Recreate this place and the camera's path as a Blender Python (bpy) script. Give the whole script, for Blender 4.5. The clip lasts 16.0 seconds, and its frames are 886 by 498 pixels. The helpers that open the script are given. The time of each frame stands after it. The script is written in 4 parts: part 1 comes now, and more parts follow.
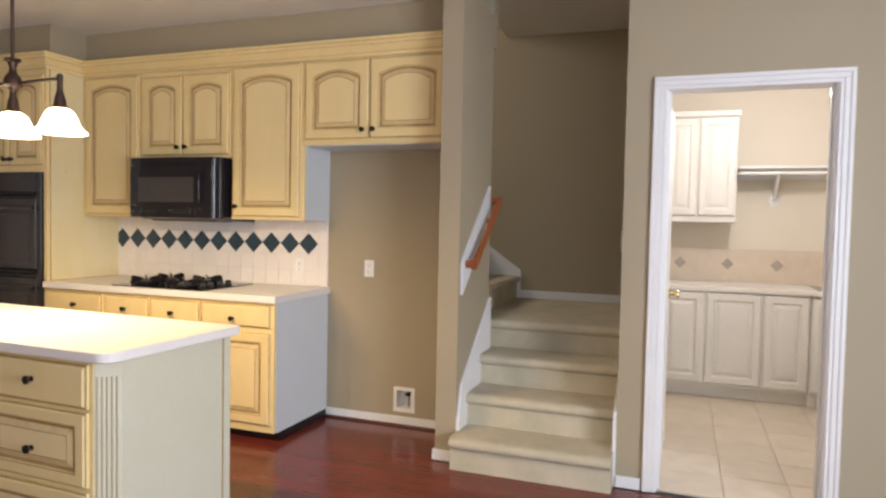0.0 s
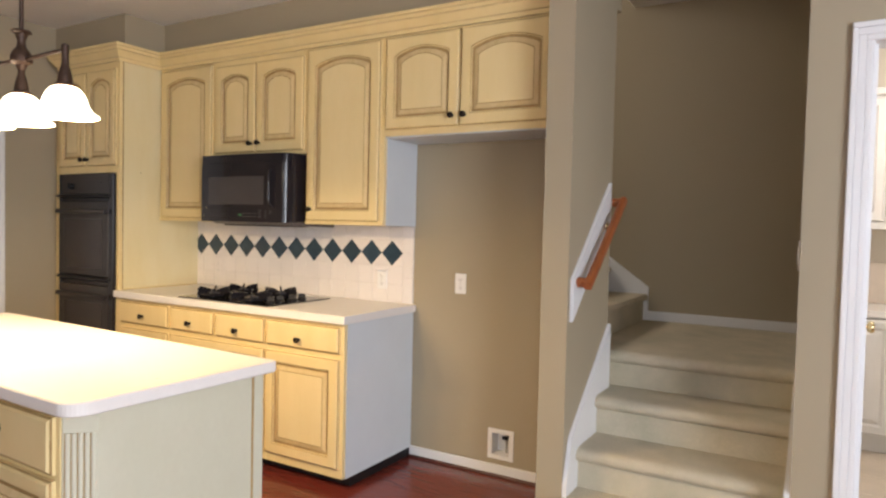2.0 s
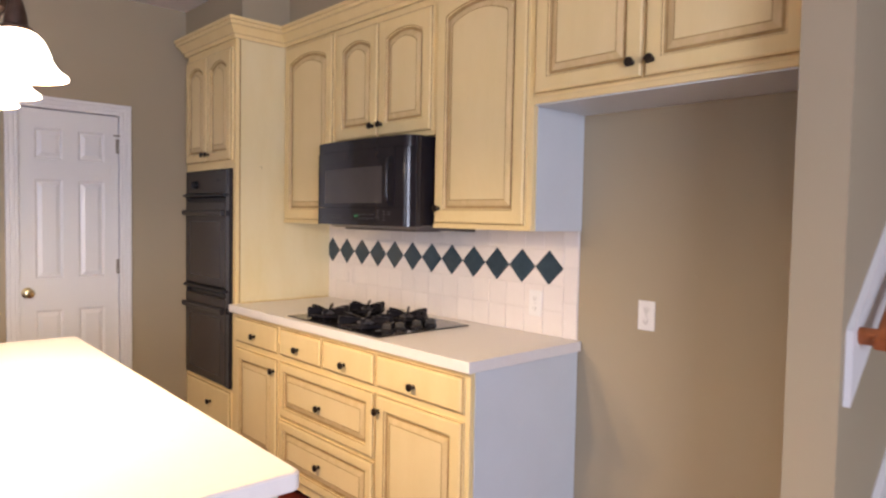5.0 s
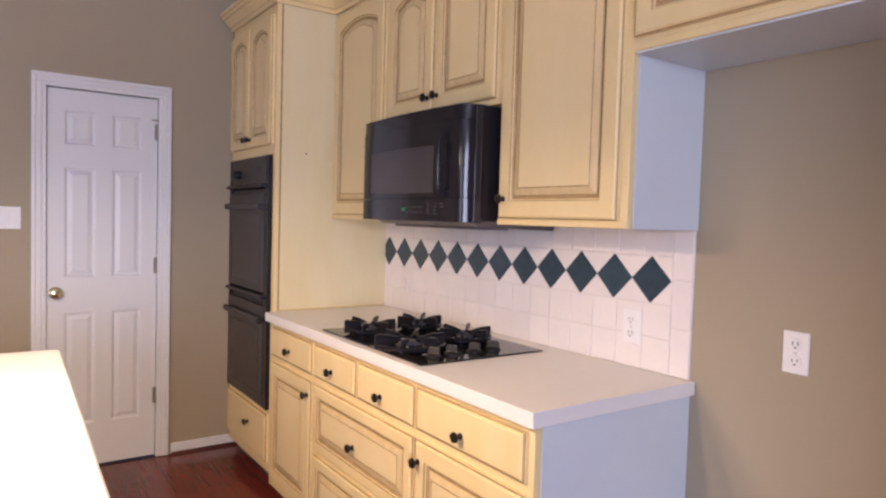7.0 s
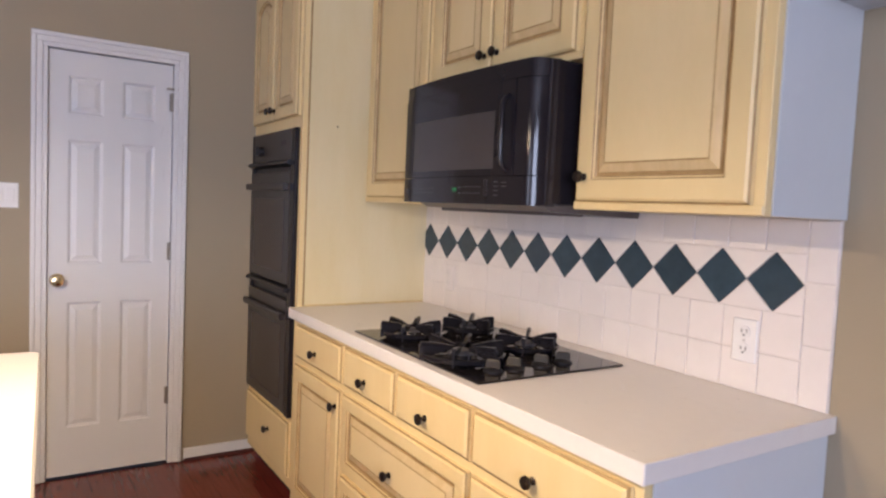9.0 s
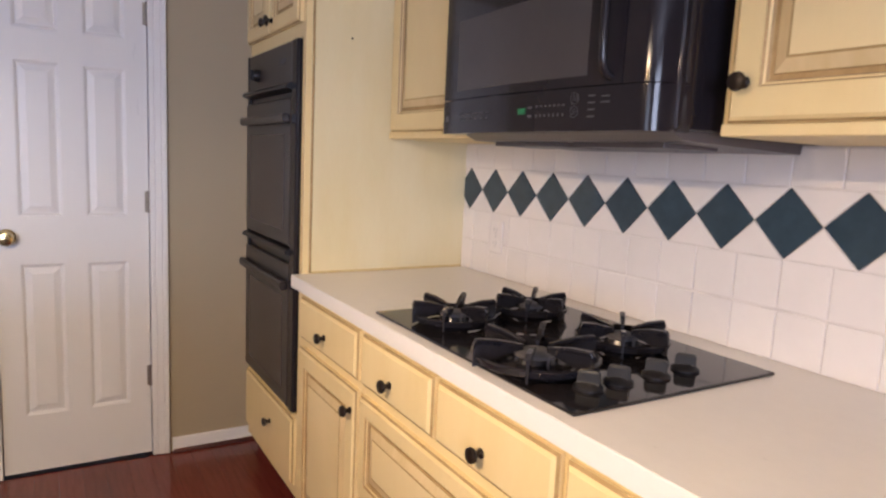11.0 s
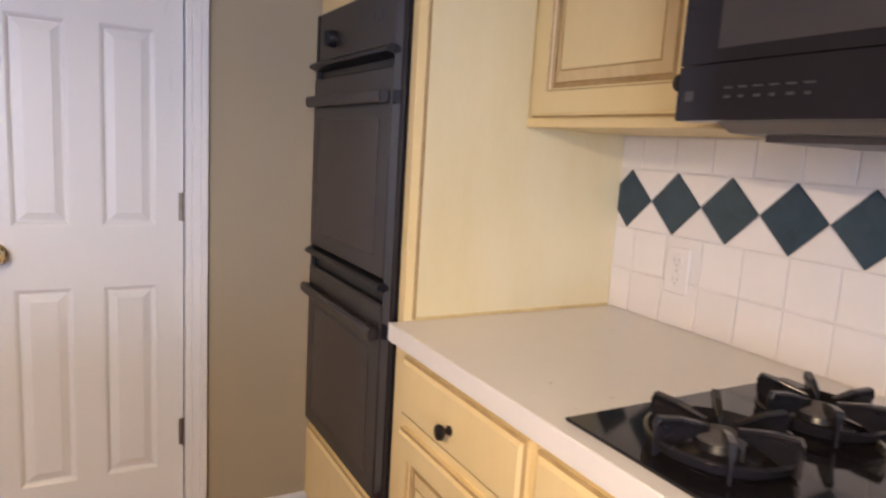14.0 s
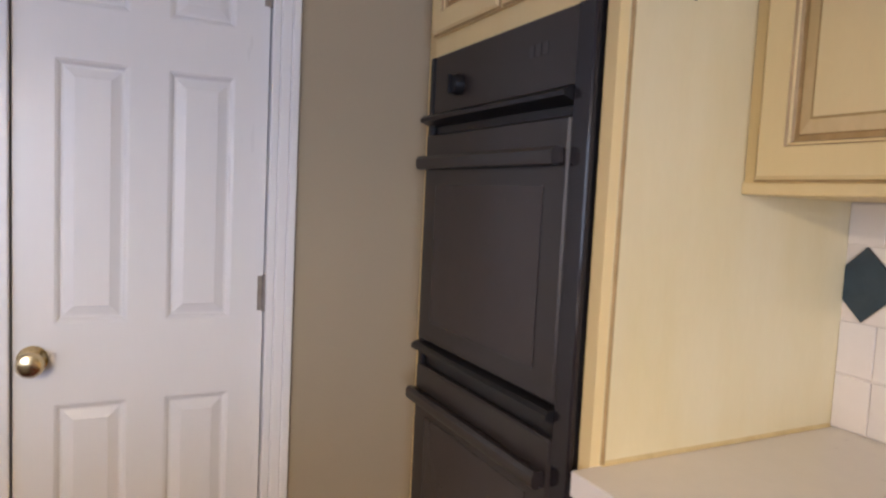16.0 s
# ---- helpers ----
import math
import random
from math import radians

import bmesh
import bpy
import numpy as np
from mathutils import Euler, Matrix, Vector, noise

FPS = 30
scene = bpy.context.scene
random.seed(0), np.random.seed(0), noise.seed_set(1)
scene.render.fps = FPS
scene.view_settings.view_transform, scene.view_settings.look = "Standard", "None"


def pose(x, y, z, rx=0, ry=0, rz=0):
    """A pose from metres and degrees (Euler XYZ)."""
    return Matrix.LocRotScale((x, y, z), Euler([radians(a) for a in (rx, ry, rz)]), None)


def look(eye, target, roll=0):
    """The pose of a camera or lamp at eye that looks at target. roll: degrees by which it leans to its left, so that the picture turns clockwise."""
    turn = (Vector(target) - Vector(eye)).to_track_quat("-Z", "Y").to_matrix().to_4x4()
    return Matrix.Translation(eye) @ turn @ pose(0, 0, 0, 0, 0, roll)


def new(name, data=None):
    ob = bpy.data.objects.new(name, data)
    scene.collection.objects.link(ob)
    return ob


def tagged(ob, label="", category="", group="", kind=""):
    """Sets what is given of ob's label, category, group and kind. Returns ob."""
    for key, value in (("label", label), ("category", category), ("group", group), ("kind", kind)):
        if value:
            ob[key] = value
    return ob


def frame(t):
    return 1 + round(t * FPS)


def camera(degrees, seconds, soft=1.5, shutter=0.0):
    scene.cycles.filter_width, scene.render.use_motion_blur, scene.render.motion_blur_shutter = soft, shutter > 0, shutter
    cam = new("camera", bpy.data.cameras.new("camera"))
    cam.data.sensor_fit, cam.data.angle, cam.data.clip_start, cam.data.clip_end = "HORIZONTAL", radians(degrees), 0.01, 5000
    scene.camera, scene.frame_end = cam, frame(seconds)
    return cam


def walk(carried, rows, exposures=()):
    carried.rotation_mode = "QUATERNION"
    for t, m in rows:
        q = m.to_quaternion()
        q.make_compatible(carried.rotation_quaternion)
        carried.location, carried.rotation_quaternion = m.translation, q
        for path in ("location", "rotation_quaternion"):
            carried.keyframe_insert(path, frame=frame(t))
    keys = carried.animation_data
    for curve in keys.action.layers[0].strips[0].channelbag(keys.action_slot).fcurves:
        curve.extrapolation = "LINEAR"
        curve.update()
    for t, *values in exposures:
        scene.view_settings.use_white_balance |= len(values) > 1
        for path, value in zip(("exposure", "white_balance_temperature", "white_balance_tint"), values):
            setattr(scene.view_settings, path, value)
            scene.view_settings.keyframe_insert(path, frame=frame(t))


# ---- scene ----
cam = camera(67.7, 16.0, soft=2.3, shutter=0.5)
PATH = [
    (0, (2.569, 0.417, 1.392), (1.887, 2.295, 1.309), 1.13),
    (0.5, (2.460, 0.616, 1.385), (1.715, 2.471, 1.310), 1.29),
    (1, (2.366, 0.793, 1.387), (1.562, 2.622, 1.312), 1.26),
    (1.5, (2.352, 0.992, 1.391), (1.452, 2.777, 1.316), 1.29),
    (2, (2.362, 1.186, 1.392), (1.354, 2.912, 1.320), 1.34),
    (2.5, (2.281, 1.356, 1.383), (1.200, 3.038, 1.317), 1.32),
    (3, (2.152, 1.547, 1.389), (1.011, 3.189, 1.322), 1.52),
    (3.5, (2.065, 1.728, 1.397), (0.845, 3.311, 1.325), 1.40),
    (4, (2.045, 1.934, 1.419), (0.709, 3.420, 1.336), 1.33),
    (4.5, (1.986, 2.044, 1.428), (0.580, 3.463, 1.338), 1.15),
    (7, (1.456, 2.696, 1.393), (-0.184, 3.837, 1.303), 1.66),
    (7.5, (1.442, 2.719, 1.388), (-0.226, 3.819, 1.301), 1.90),
    (8, (1.375, 2.738, 1.379), (-0.305, 3.820, 1.291), 2.19),
    (8.5, (1.200, 2.797, 1.374), (-0.479, 3.878, 1.272), 2.40),
    (9, (1.039, 2.862, 1.366), (-0.644, 3.937, 1.243), 2.57),
    (11.5, (0.299, 3.214, 1.307), (-1.410, 4.207, 1.000), 2.85),
    (12, (0.167, 3.299, 1.300), (-1.563, 4.243, 0.957), 2.75),
    (12.5, (0.053, 3.379, 1.292), (-1.712, 4.247, 0.931), 2.53),
    (13, (-0.058, 3.379, 1.281), (-1.834, 4.232, 0.935), 2.88),
    (13.5, (-0.206, 3.287, 1.304), (-1.943, 4.218, 0.965), 3.16),
    (14, (-0.328, 3.205, 1.321), (-2.054, 4.169, 1.015), 3.51),
    (14.5, (-0.447, 3.183, 1.322), (-2.204, 4.104, 1.069), 3.47),
    (15, (-0.602, 3.224, 1.336), (-2.405, 4.059, 1.110), 3.01),
    (15.5, (-0.718, 3.217, 1.344), (-2.540, 4.022, 1.156), 2.93),
    (16, (-0.838, 3.152, 1.348), (-2.620, 4.047, 1.193), 2.81),
]
TONE = [(0, -0.01, 6350, 14), (3.5, 0.05, 6550, 16), (4.5, 0.03, 6250, 21), (7, 0.02, 5640, 30), (9, -0.05, 5600, 24), (12, 0.08, 5660, 24), (13, 0.13, 5680, 24), (14.5, 0.11, 5660, 23), (16, 0.0, 5600, 21)]
walk(cam, [(t, look(eye, target, roll)) for t, eye, target, roll in PATH], TONE)

# ---------------------------------------------------------------- world and light
world = bpy.data.worlds.new("sky")
scene.world = world
world.use_nodes = True
wn = world.node_tree.nodes
sky = wn.new("ShaderNodeTexSky")
sky.sky_type, sky.sun_disc, sky.sun_elevation, sky.sun_rotation = "NISHITA", False, radians(40), radians(200)
world.node_tree.links.new(sky.outputs["Color"], wn["Background"].inputs["Color"])
wn["Background"].inputs["Strength"].default_value = 0.10


def area(name, m, sx, sy, watts, color):
    d = bpy.data.lights.new(name, "AREA")
    d.shape, d.size, d.size_y, d.energy, d.color = "RECTANGLE", sx, sy, watts, color
    ob = new(name, d)
    ob.matrix_world = m
    return ob


def bulb(name, place, watts, color, radius=0.03):
    d = bpy.data.lights.new(name, "POINT")
    d.energy, d.color, d.shadow_soft_size = watts, color, radius
    ob = new(name, d)
    ob.location = place
    return ob


DAY = (0.86, 0.93, 1.0)
WARM = (1.0, 0.74, 0.40)
SOUTH, EAST, WEST, BACK, HIGH = -3.0, 5.6, -2.487, 4.5, 2.735
area("window_light", look((3.85, SOUTH + 0.16, 1.45), (3.85, 2.0, 1.3)), 2.9, 1.9, 66, DAY)
area("window_light", look((EAST - 0.16, 0.6, 1.45), (0, 0.6, 1.3)), 2.3, 1.9, 225, DAY)
for bx in (-0.455, -0.180, 0.095):
    bulb("pendant_bulb", (bx, 2.489, 1.758), 42, WARM)
area("upstairs_light", look((-0.75, 5.25, 3.25), (1.8, 5.1, 0.9)), 0.9, 0.9, 27, (1.0, 0.91, 0.78))
bulb("laundry_bulb", (3.1, 5.2, 2.35), 45, (1.0, 0.95, 0.89), 0.12)

# ---------------------------------------------------------------- materials


def material(name, color, rough=0.5, metal=0.0, vary=0.06, scale=6.0, stretch=(1, 1, 1), bump=0.0, bump_scale=60.0, color2=None, coat=0.0, fine=0.03, pieces=0.0, rough_vary=0.06):
    m = bpy.data.materials.new(name)
    m.use_nodes = True
    n, l = m.node_tree.nodes, m.node_tree.links
    b = n["Principled BSDF"]
    mp = n.new("ShaderNodeMapping")
    mp.inputs["Scale"].default_value = stretch
    geo = n.new("ShaderNodeNewGeometry")
    l.new(geo.outputs["Position"], mp.inputs["Vector"])
    no = n.new("ShaderNodeTexNoise")
    no.inputs["Scale"].default_value, no.inputs["Detail"].default_value, no.inputs["Roughness"].default_value = scale, 5, 0.6
    l.new(mp.outputs["Vector"], no.inputs["Vector"])
    fi = n.new("ShaderNodeTexNoise")
    fi.inputs["Scale"].default_value, fi.inputs["Detail"].default_value = bump_scale, 3
    l.new(mp.outputs["Vector"], fi.inputs["Vector"])
    ramp = n.new("ShaderNodeValToRGB")
    c2 = color2 or tuple(max(0, c * (1 - 2 * vary)) for c in color)
    ramp.color_ramp.elements[0].color, ramp.color_ramp.elements[1].color = (*c2, 1), (*color, 1)
    ramp.color_ramp.elements[0].position, ramp.color_ramp.elements[1].position = 0.3, 0.65
    l.new(no.outputs["Fac"], ramp.inputs["Fac"])
    hsv = n.new("ShaderNodeHueSaturation")
    l.new(ramp.outputs["Color"], hsv.inputs["Color"])
    mr = n.new("ShaderNodeMapRange")
    mr.inputs["To Min"].default_value, mr.inputs["To Max"].default_value = 1 - fine, 1 + fine
    l.new(fi.outputs["Fac"], mr.inputs["Value"])
    if pieces:
        oi = n.new("ShaderNodeObjectInfo")
        pr = n.new("ShaderNodeMapRange")
        pr.inputs["To Min"].default_value, pr.inputs["To Max"].default_value = 1 - pieces, 1 + pieces
        l.new(oi.outputs["Random"], pr.inputs["Value"])
        mu = n.new("ShaderNodeMath")
        mu.operation = "MULTIPLY"
        l.new(mr.outputs["Result"], mu.inputs[0])
        l.new(pr.outputs["Result"], mu.inputs[1])
        l.new(mu.outputs["Value"], hsv.inputs["Value"])
    else:
        l.new(mr.outputs["Result"], hsv.inputs["Value"])
    l.new(hsv.outputs["Color"], b.inputs["Base Color"])
    rr = n.new("ShaderNodeMapRange")
    rr.inputs["To Min"].default_value, rr.inputs["To Max"].default_value = max(0.02, rough - rough_vary), min(1, rough + rough_vary)
    l.new(no.outputs["Fac"], rr.inputs["Value"])
    l.new(rr.outputs["Result"], b.inputs["Roughness"])
    b.inputs["Metallic"].default_value = metal
    b.inputs["Coat Weight"].default_value = coat
    if bump:
        bp = n.new("ShaderNodeBump")
        bp.inputs["Strength"].default_value, bp.inputs["Distance"].default_value = bump, 0.004
        l.new(fi.outputs["Fac"], bp.inputs["Height"])
        l.new(bp.outputs["Normal"], b.inputs["Normal"])
    return m


def glow(name, color, strength):
    m = bpy.data.materials.new(name)
    m.use_nodes = True
    b = m.node_tree.nodes["Principled BSDF"]
    b.inputs["Base Color"].default_value = (*color, 1)
    b.inputs["Emission Color"].default_value = (*color, 1)
    b.inputs["Emission Strength"].default_value = strength
    return m


def wood_floor(name):
    m = material(name, (0.165, 0.031, 0.021), 0.18, vary=0.2, scale=5, stretch=(1.2, 14, 1), bump=0.03, bump_scale=24, color2=(0.125, 0.022, 0.015), fine=0.06, pieces=0.08, rough_vary=0.05)
    return m


PAINT = material("wall_paint", (0.362, 0.304, 0.208), 0.7, vary=0.02, scale=1.3, bump=0.06, bump_scale=190, fine=0.02)
CEIL = material("ceiling_paint", (0.70, 0.69, 0.66), 0.9, vary=0.02, scale=1.5, bump=0.2, bump_scale=140)
WHITE = material("white_trim_paint", (0.76, 0.76, 0.76), 0.32, vary=0.02, scale=4, fine=0.01)
DOORW = material("white_door_paint", (0.728, 0.73, 0.728), 0.28, vary=0.006, scale=5, stretch=(1, 1, 0.2), bump=0.015, bump_scale=90, fine=0.012, rough_vary=0.02)
CREAM = material("glazed_cream_paint", (0.770, 0.615, 0.315), 0.42, vary=0.05, scale=5, stretch=(2, 2, 0.5), bump=0.02, bump_scale=90, color2=(0.735, 0.575, 0.275), fine=0.02)
PANEL = material("cream_panel_paint", (0.765, 0.618, 0.335), 0.42, vary=0.05, scale=4, stretch=(2, 2, 0.6), bump=0.02, bump_scale=90, color2=(0.73, 0.58, 0.295), fine=0.02)
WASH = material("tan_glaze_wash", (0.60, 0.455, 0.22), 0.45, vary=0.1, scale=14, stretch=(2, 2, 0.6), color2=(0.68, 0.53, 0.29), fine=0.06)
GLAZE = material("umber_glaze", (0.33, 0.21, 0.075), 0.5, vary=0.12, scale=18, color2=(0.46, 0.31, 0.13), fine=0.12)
SIDE = material("cream_side_paint", (0.725, 0.635, 0.40), 0.45, vary=0.06, scale=4, stretch=(2, 2, 0.45), bump=0.02, bump_scale=70, color2=(0.69, 0.585, 0.325), fine=0.025)
# White panels: the shade and cool daylight on them are put into this blue-grey.
ENDW = material("shade_toned_white", (0.61, 0.65, 0.675), 0.4, vary=0.02, scale=5, fine=0.015)
ISLE = material("island_panel_paint", (0.58, 0.56, 0.435), 0.42, vary=0.04, scale=5, stretch=(1, 1, 0.7), color2=(0.555, 0.535, 0.405), fine=0.03)
COUNTER = material("white_laminate", (0.77, 0.735, 0.69), 0.3, vary=0.015, scale=30, bump_scale=400, fine=0.03)
TILE = material("white_wall_tile", (0.80, 0.75, 0.71), 0.22, vary=0.02, scale=10, fine=0.015, pieces=0.03)
GREEN = material("dark_green_tile", (0.031, 0.058, 0.082), 0.2, vary=0.1, scale=22, fine=0.1, pieces=0.12)
GROUT = material("grout", (0.765, 0.71, 0.66), 0.8, vary=0.08, scale=14)
BLACK = material("black_gloss", (0.016, 0.0138, 0.0172), 0.10, vary=0.05, scale=9, rough_vary=0.04)
COOKGLASS = material("black_ceramic_glass", (0.014, 0.012, 0.013), 0.07, vary=0.06, scale=9, rough_vary=0.03)
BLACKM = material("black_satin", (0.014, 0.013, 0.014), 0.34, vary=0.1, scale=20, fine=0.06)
# Oven glass: the brown base is lifted to imitate the room's reflection.
OVENGLASS = material("reflection_toned_glass", (0.046, 0.036, 0.034), 0.26, vary=0.05, scale=6, rough_vary=0.03)
OVEN = material("dull_black_enamel", (0.028, 0.0218, 0.0205), 0.33, vary=0.08, scale=7, rough_vary=0.05)
MWGLASS = material("microwave_screen", (0.060, 0.054, 0.055), 0.22, vary=0.05, scale=6)
CAP = material("burner_cap", (0.11, 0.103, 0.103), 0.7, metal=0.1, vary=0.15, scale=40)
UNDER = material("grey_brown_enamel", (0.10, 0.082, 0.076), 0.35, vary=0.08, scale=9)
IRON = material("cast_iron_enamel", (0.014, 0.013, 0.016), 0.25, vary=0.1, scale=30, fine=0.03)
KNOB = material("black_knob_plastic", (0.013, 0.012, 0.013), 0.42, vary=0.08, scale=20)
STEEL = material("worn_steel", (0.50, 0.49, 0.47), 0.35, metal=1.0, vary=0.1, scale=30)
BRONZE = material("oiled_bronze", (0.030, 0.021, 0.016), 0.35, metal=0.6, vary=0.2, scale=60, fine=0.1)
RUST = material("antique_bronze", (0.085, 0.050, 0.035), 0.45, metal=0.6, vary=0.25, scale=50, fine=0.15)
BRASS = material("polished_brass", (0.66, 0.54, 0.30), 0.2, metal=1.0, vary=0.08, scale=30)
NICKEL = material("hinge_steel", (0.36, 0.33, 0.29), 0.4, metal=1.0, vary=0.1, scale=30)
PLASTIC = material("white_plastic", (0.80, 0.79, 0.77), 0.35, vary=0.01, scale=10)
SLOT = material("dark_slot", (0.03, 0.03, 0.03), 0.7)
OAK = material("red_oak", (0.33, 0.10, 0.032), 0.32, vary=0.15, scale=12, stretch=(6, 1, 6), color2=(0.25, 0.07, 0.02), fine=0.12)
CARPET = material("beige_carpet", (0.57, 0.50, 0.375), 0.95, vary=0.12, scale=4.5, bump=1.0, bump_scale=260, color2=(0.44, 0.405, 0.295), fine=0.30)
WOOD = wood_floor("cherry_floor")
LTILE = material("beige_floor_tile", (0.64, 0.55, 0.44), 0.35, vary=0.07, scale=7, fine=0.05, pieces=0.05)
LCAB = material("laundry_cabinet_paint", (0.74, 0.72, 0.68), 0.4, vary=0.02, scale=6)
LWALL = material("laundry_wall_paint", (0.72, 0.66, 0.56), 0.75, vary=0.02, scale=2, bump=0.05, bump_scale=180)
LSPLASH = material("laundry_tile", (0.66, 0.56, 0.45), 0.3, vary=0.05, scale=8, pieces=0.04)
LDIA = material("taupe_tile", (0.44, 0.37, 0.31), 0.35, vary=0.12, scale=20)
PRINT = material("grey_print", (0.055, 0.053, 0.055), 0.5)
SHADE = glow("lit_opal_glass", (1.0, 0.86, 0.62), 8.0)
DIGIT = glow("green_digits", (0.08, 0.8, 0.22), 0.22)
DIGIT.node_tree.nodes["Principled BSDF"].inputs["Base Color"].default_value = (0.01, 0.03, 0.012, 1)
GLASS = bpy.data.materials.new("clear_glass")
GLASS.use_nodes = True
GLASS.node_tree.nodes["Principled BSDF"].inputs["Transmission Weight"].default_value = 1.0
GLASS.node_tree.nodes["Principled BSDF"].inputs["Roughness"].default_value = 0.02

for m, level in ((BLACK, 0.34), (BLACKM, 0.35), (IRON, 0.4), (OVENGLASS, 0.35), (MWGLASS, 0.35), (KNOB, 0.25)):
    m.node_tree.nodes["Principled BSDF"].inputs["Specular IOR Level"].default_value = level

# ---------------------------------------------------------------- mesh helpers


def link(name, bm, mat, parent=None, label="", smooth=False):
    me = bpy.data.meshes.new(name)
    bmesh.ops.recalc_face_normals(bm, faces=bm.faces)
    bm.to_mesh(me)
    bm.free()
    for one in mat if isinstance(mat, (list, tuple)) else [mat]:
        me.materials.append(one)
    if smooth:
        me.polygons.foreach_set("use_smooth", [True] * len(me.polygons))
        me.set_sharp_from_angle(angle=radians(35))
    ob = new(name, me)
    if parent:
        ob.parent = parent
    if label:
        tagged(ob, label)
    return ob


def part(name, bm, mat, parent, label="", smooth=False):
    return link(name, bm, mat, parent, label, smooth)


def thing(name, label, category, group="", kind="", at=(0, 0, 0)):
    e = new(name)
    e.location = at
    return tagged(e, label, category, group, kind)


def boxes(*spans, bevel=0.0, segments=1):
    """Boxes given as (x0, x1, y0, y1, z0, z1) in one bmesh."""
    bm = bmesh.new()
    for x0, x1, y0, y1, z0, z1 in spans:
        v = [bm.verts.new((x, y, z)) for x in (x0, x1) for y in (y0, y1) for z in (z0, z1)]
        for f in ((0, 1, 3, 2), (4, 6, 7, 5), (0, 4, 5, 1), (2, 3, 7, 6), (0, 2, 6, 4), (1, 5, 7, 3)):
            bm.faces.new([v[i] for i in f])
    if bevel:
        bmesh.ops.recalc_face_normals(bm, faces=bm.faces)
        bmesh.ops.bevel(bm, geom=bm.edges[:], offset=bevel, segments=segments, affect="EDGES", profile=0.6)
    return bm


def loops(rings, cap=True, mats=None):
    """Skin over rings of equally many points; mats gives the material slot of each band."""
    bm = bmesh.new()
    rows = [[bm.verts.new(p) for p in ring] for ring in rings]
    n = len(rows[0])
    for k, (a, b) in enumerate(zip(rows, rows[1:])):
        for i in range(n):
            f = bm.faces.new((a[i], a[(i + 1) % n], b[(i + 1) % n], b[i]))
            f.material_index = mats[k] if mats else 0
    if cap == "last":
        bm.faces.new(rows[-1])
    elif cap:
        bm.faces.new(rows[0][::-1])
        f = bm.faces.new(rows[-1])
        f.material_index = mats[-1] if mats else 0
    return bm


def lathe(profile, centre=(0, 0, 0), axis="z", steps=24, cap=True):
    rings = []
    for r, h in profile:
        ring = []
        for i in range(steps):
            a = 2 * math.pi * i / steps
            u, w = r * math.cos(a), r * math.sin(a)
            p = {"z": (u, w, h), "y": (u, h, w), "x": (h, u, w)}[axis]
            ring.append(tuple(c + q for c, q in zip(centre, p)))
        rings.append(ring)
    return loops(rings, cap)


def extrude(outline, axis, lo, hi):
    """A prism: a 2D outline pushed along an axis from lo to hi. x: (y, z), y: (x, z), z: (x, y)."""
    def at(p, h):
        return {"x": (h, p[0], p[1]), "y": (p[0], h, p[1]), "z": (p[0], p[1], h)}[axis]
    return loops([[at(p, lo) for p in outline], [at(p, hi) for p in outline]])


def sweep(path, r, steps=10, flat=1.0, across=None):
    """A round bar along a path of points."""
    pts = [Vector(p) for p in path]
    rings = []
    for i, p in enumerate(pts):
        d = (pts[min(i + 1, len(pts) - 1)] - pts[max(i - 1, 0)]).normalized()
        side = d.cross(Vector((0, 0, 1)))
        side = side.normalized() if side.length > 1e-4 else Vector((1, 0, 0))
        side = Vector(across) if across else side
        up = side.cross(d).normalized()
        rings.append([p + side * (r * math.cos(2 * math.pi * k / steps)) + up * (r * flat * math.sin(2 * math.pi * k / steps)) for k in range(steps)])
    return loops(rings)


def merge(*many):
    out = bmesh.new()
    for bm in many:
        me = bpy.data.meshes.new("scratch")
        bm.to_mesh(me)
        bm.free()
        out.from_mesh(me)
        bpy.data.meshes.remove(me)
    return out


def structure(name, bm, mat, label, category, smooth=False):
    return tagged(link(name, bm, mat, None, "", smooth), label, category, kind="structure")


# ---------------------------------------------------------------- the large structure
# Walls with their openings. LANE: the wall with the stair opening and the laundry door.
LANE = 3.99
COL_X, STAIR_L, STAIR_R, STAIR_BACK = 1.245, 1.37, 2.27, 6.0
LD_L, LD_R, LD_TOP = 2.472, 3.236, 2.082
PD_A, PD_B, PD_TOP = 2.957, 3.492, 2.014

VX, VZ = 0.828, 0.180   # middle of the water box in the alcove wall
structure("wall_back", boxes((-2.65, VX - 0.058, BACK, BACK + 0.12, 0, HIGH), (VX + 0.058, COL_X, BACK, BACK + 0.12, 0, HIGH), (VX - 0.058, VX + 0.058, BACK, BACK + 0.12, 0, VZ - 0.065), (VX - 0.058, VX + 0.058, BACK, BACK + 0.12, VZ + 0.065, HIGH)), PAINT, "taupe painted kitchen wall behind the cabinets", "wall")
structure("wall_west", boxes((WEST - 0.12, WEST, SOUTH, PD_A - 0.012, 0, HIGH), (WEST - 0.12, WEST, PD_B + 0.012, BACK, 0, HIGH), (WEST - 0.12, WEST, PD_A - 0.012, PD_B + 0.012, PD_TOP + 0.012, HIGH)), PAINT, "taupe painted wall with the pantry door", "wall")
structure("wall_column", boxes((COL_X, STAIR_L, LANE, BACK + 0.12, 0, HIGH)), PAINT, "taupe wall end between fridge alcove and stairs", "wall")
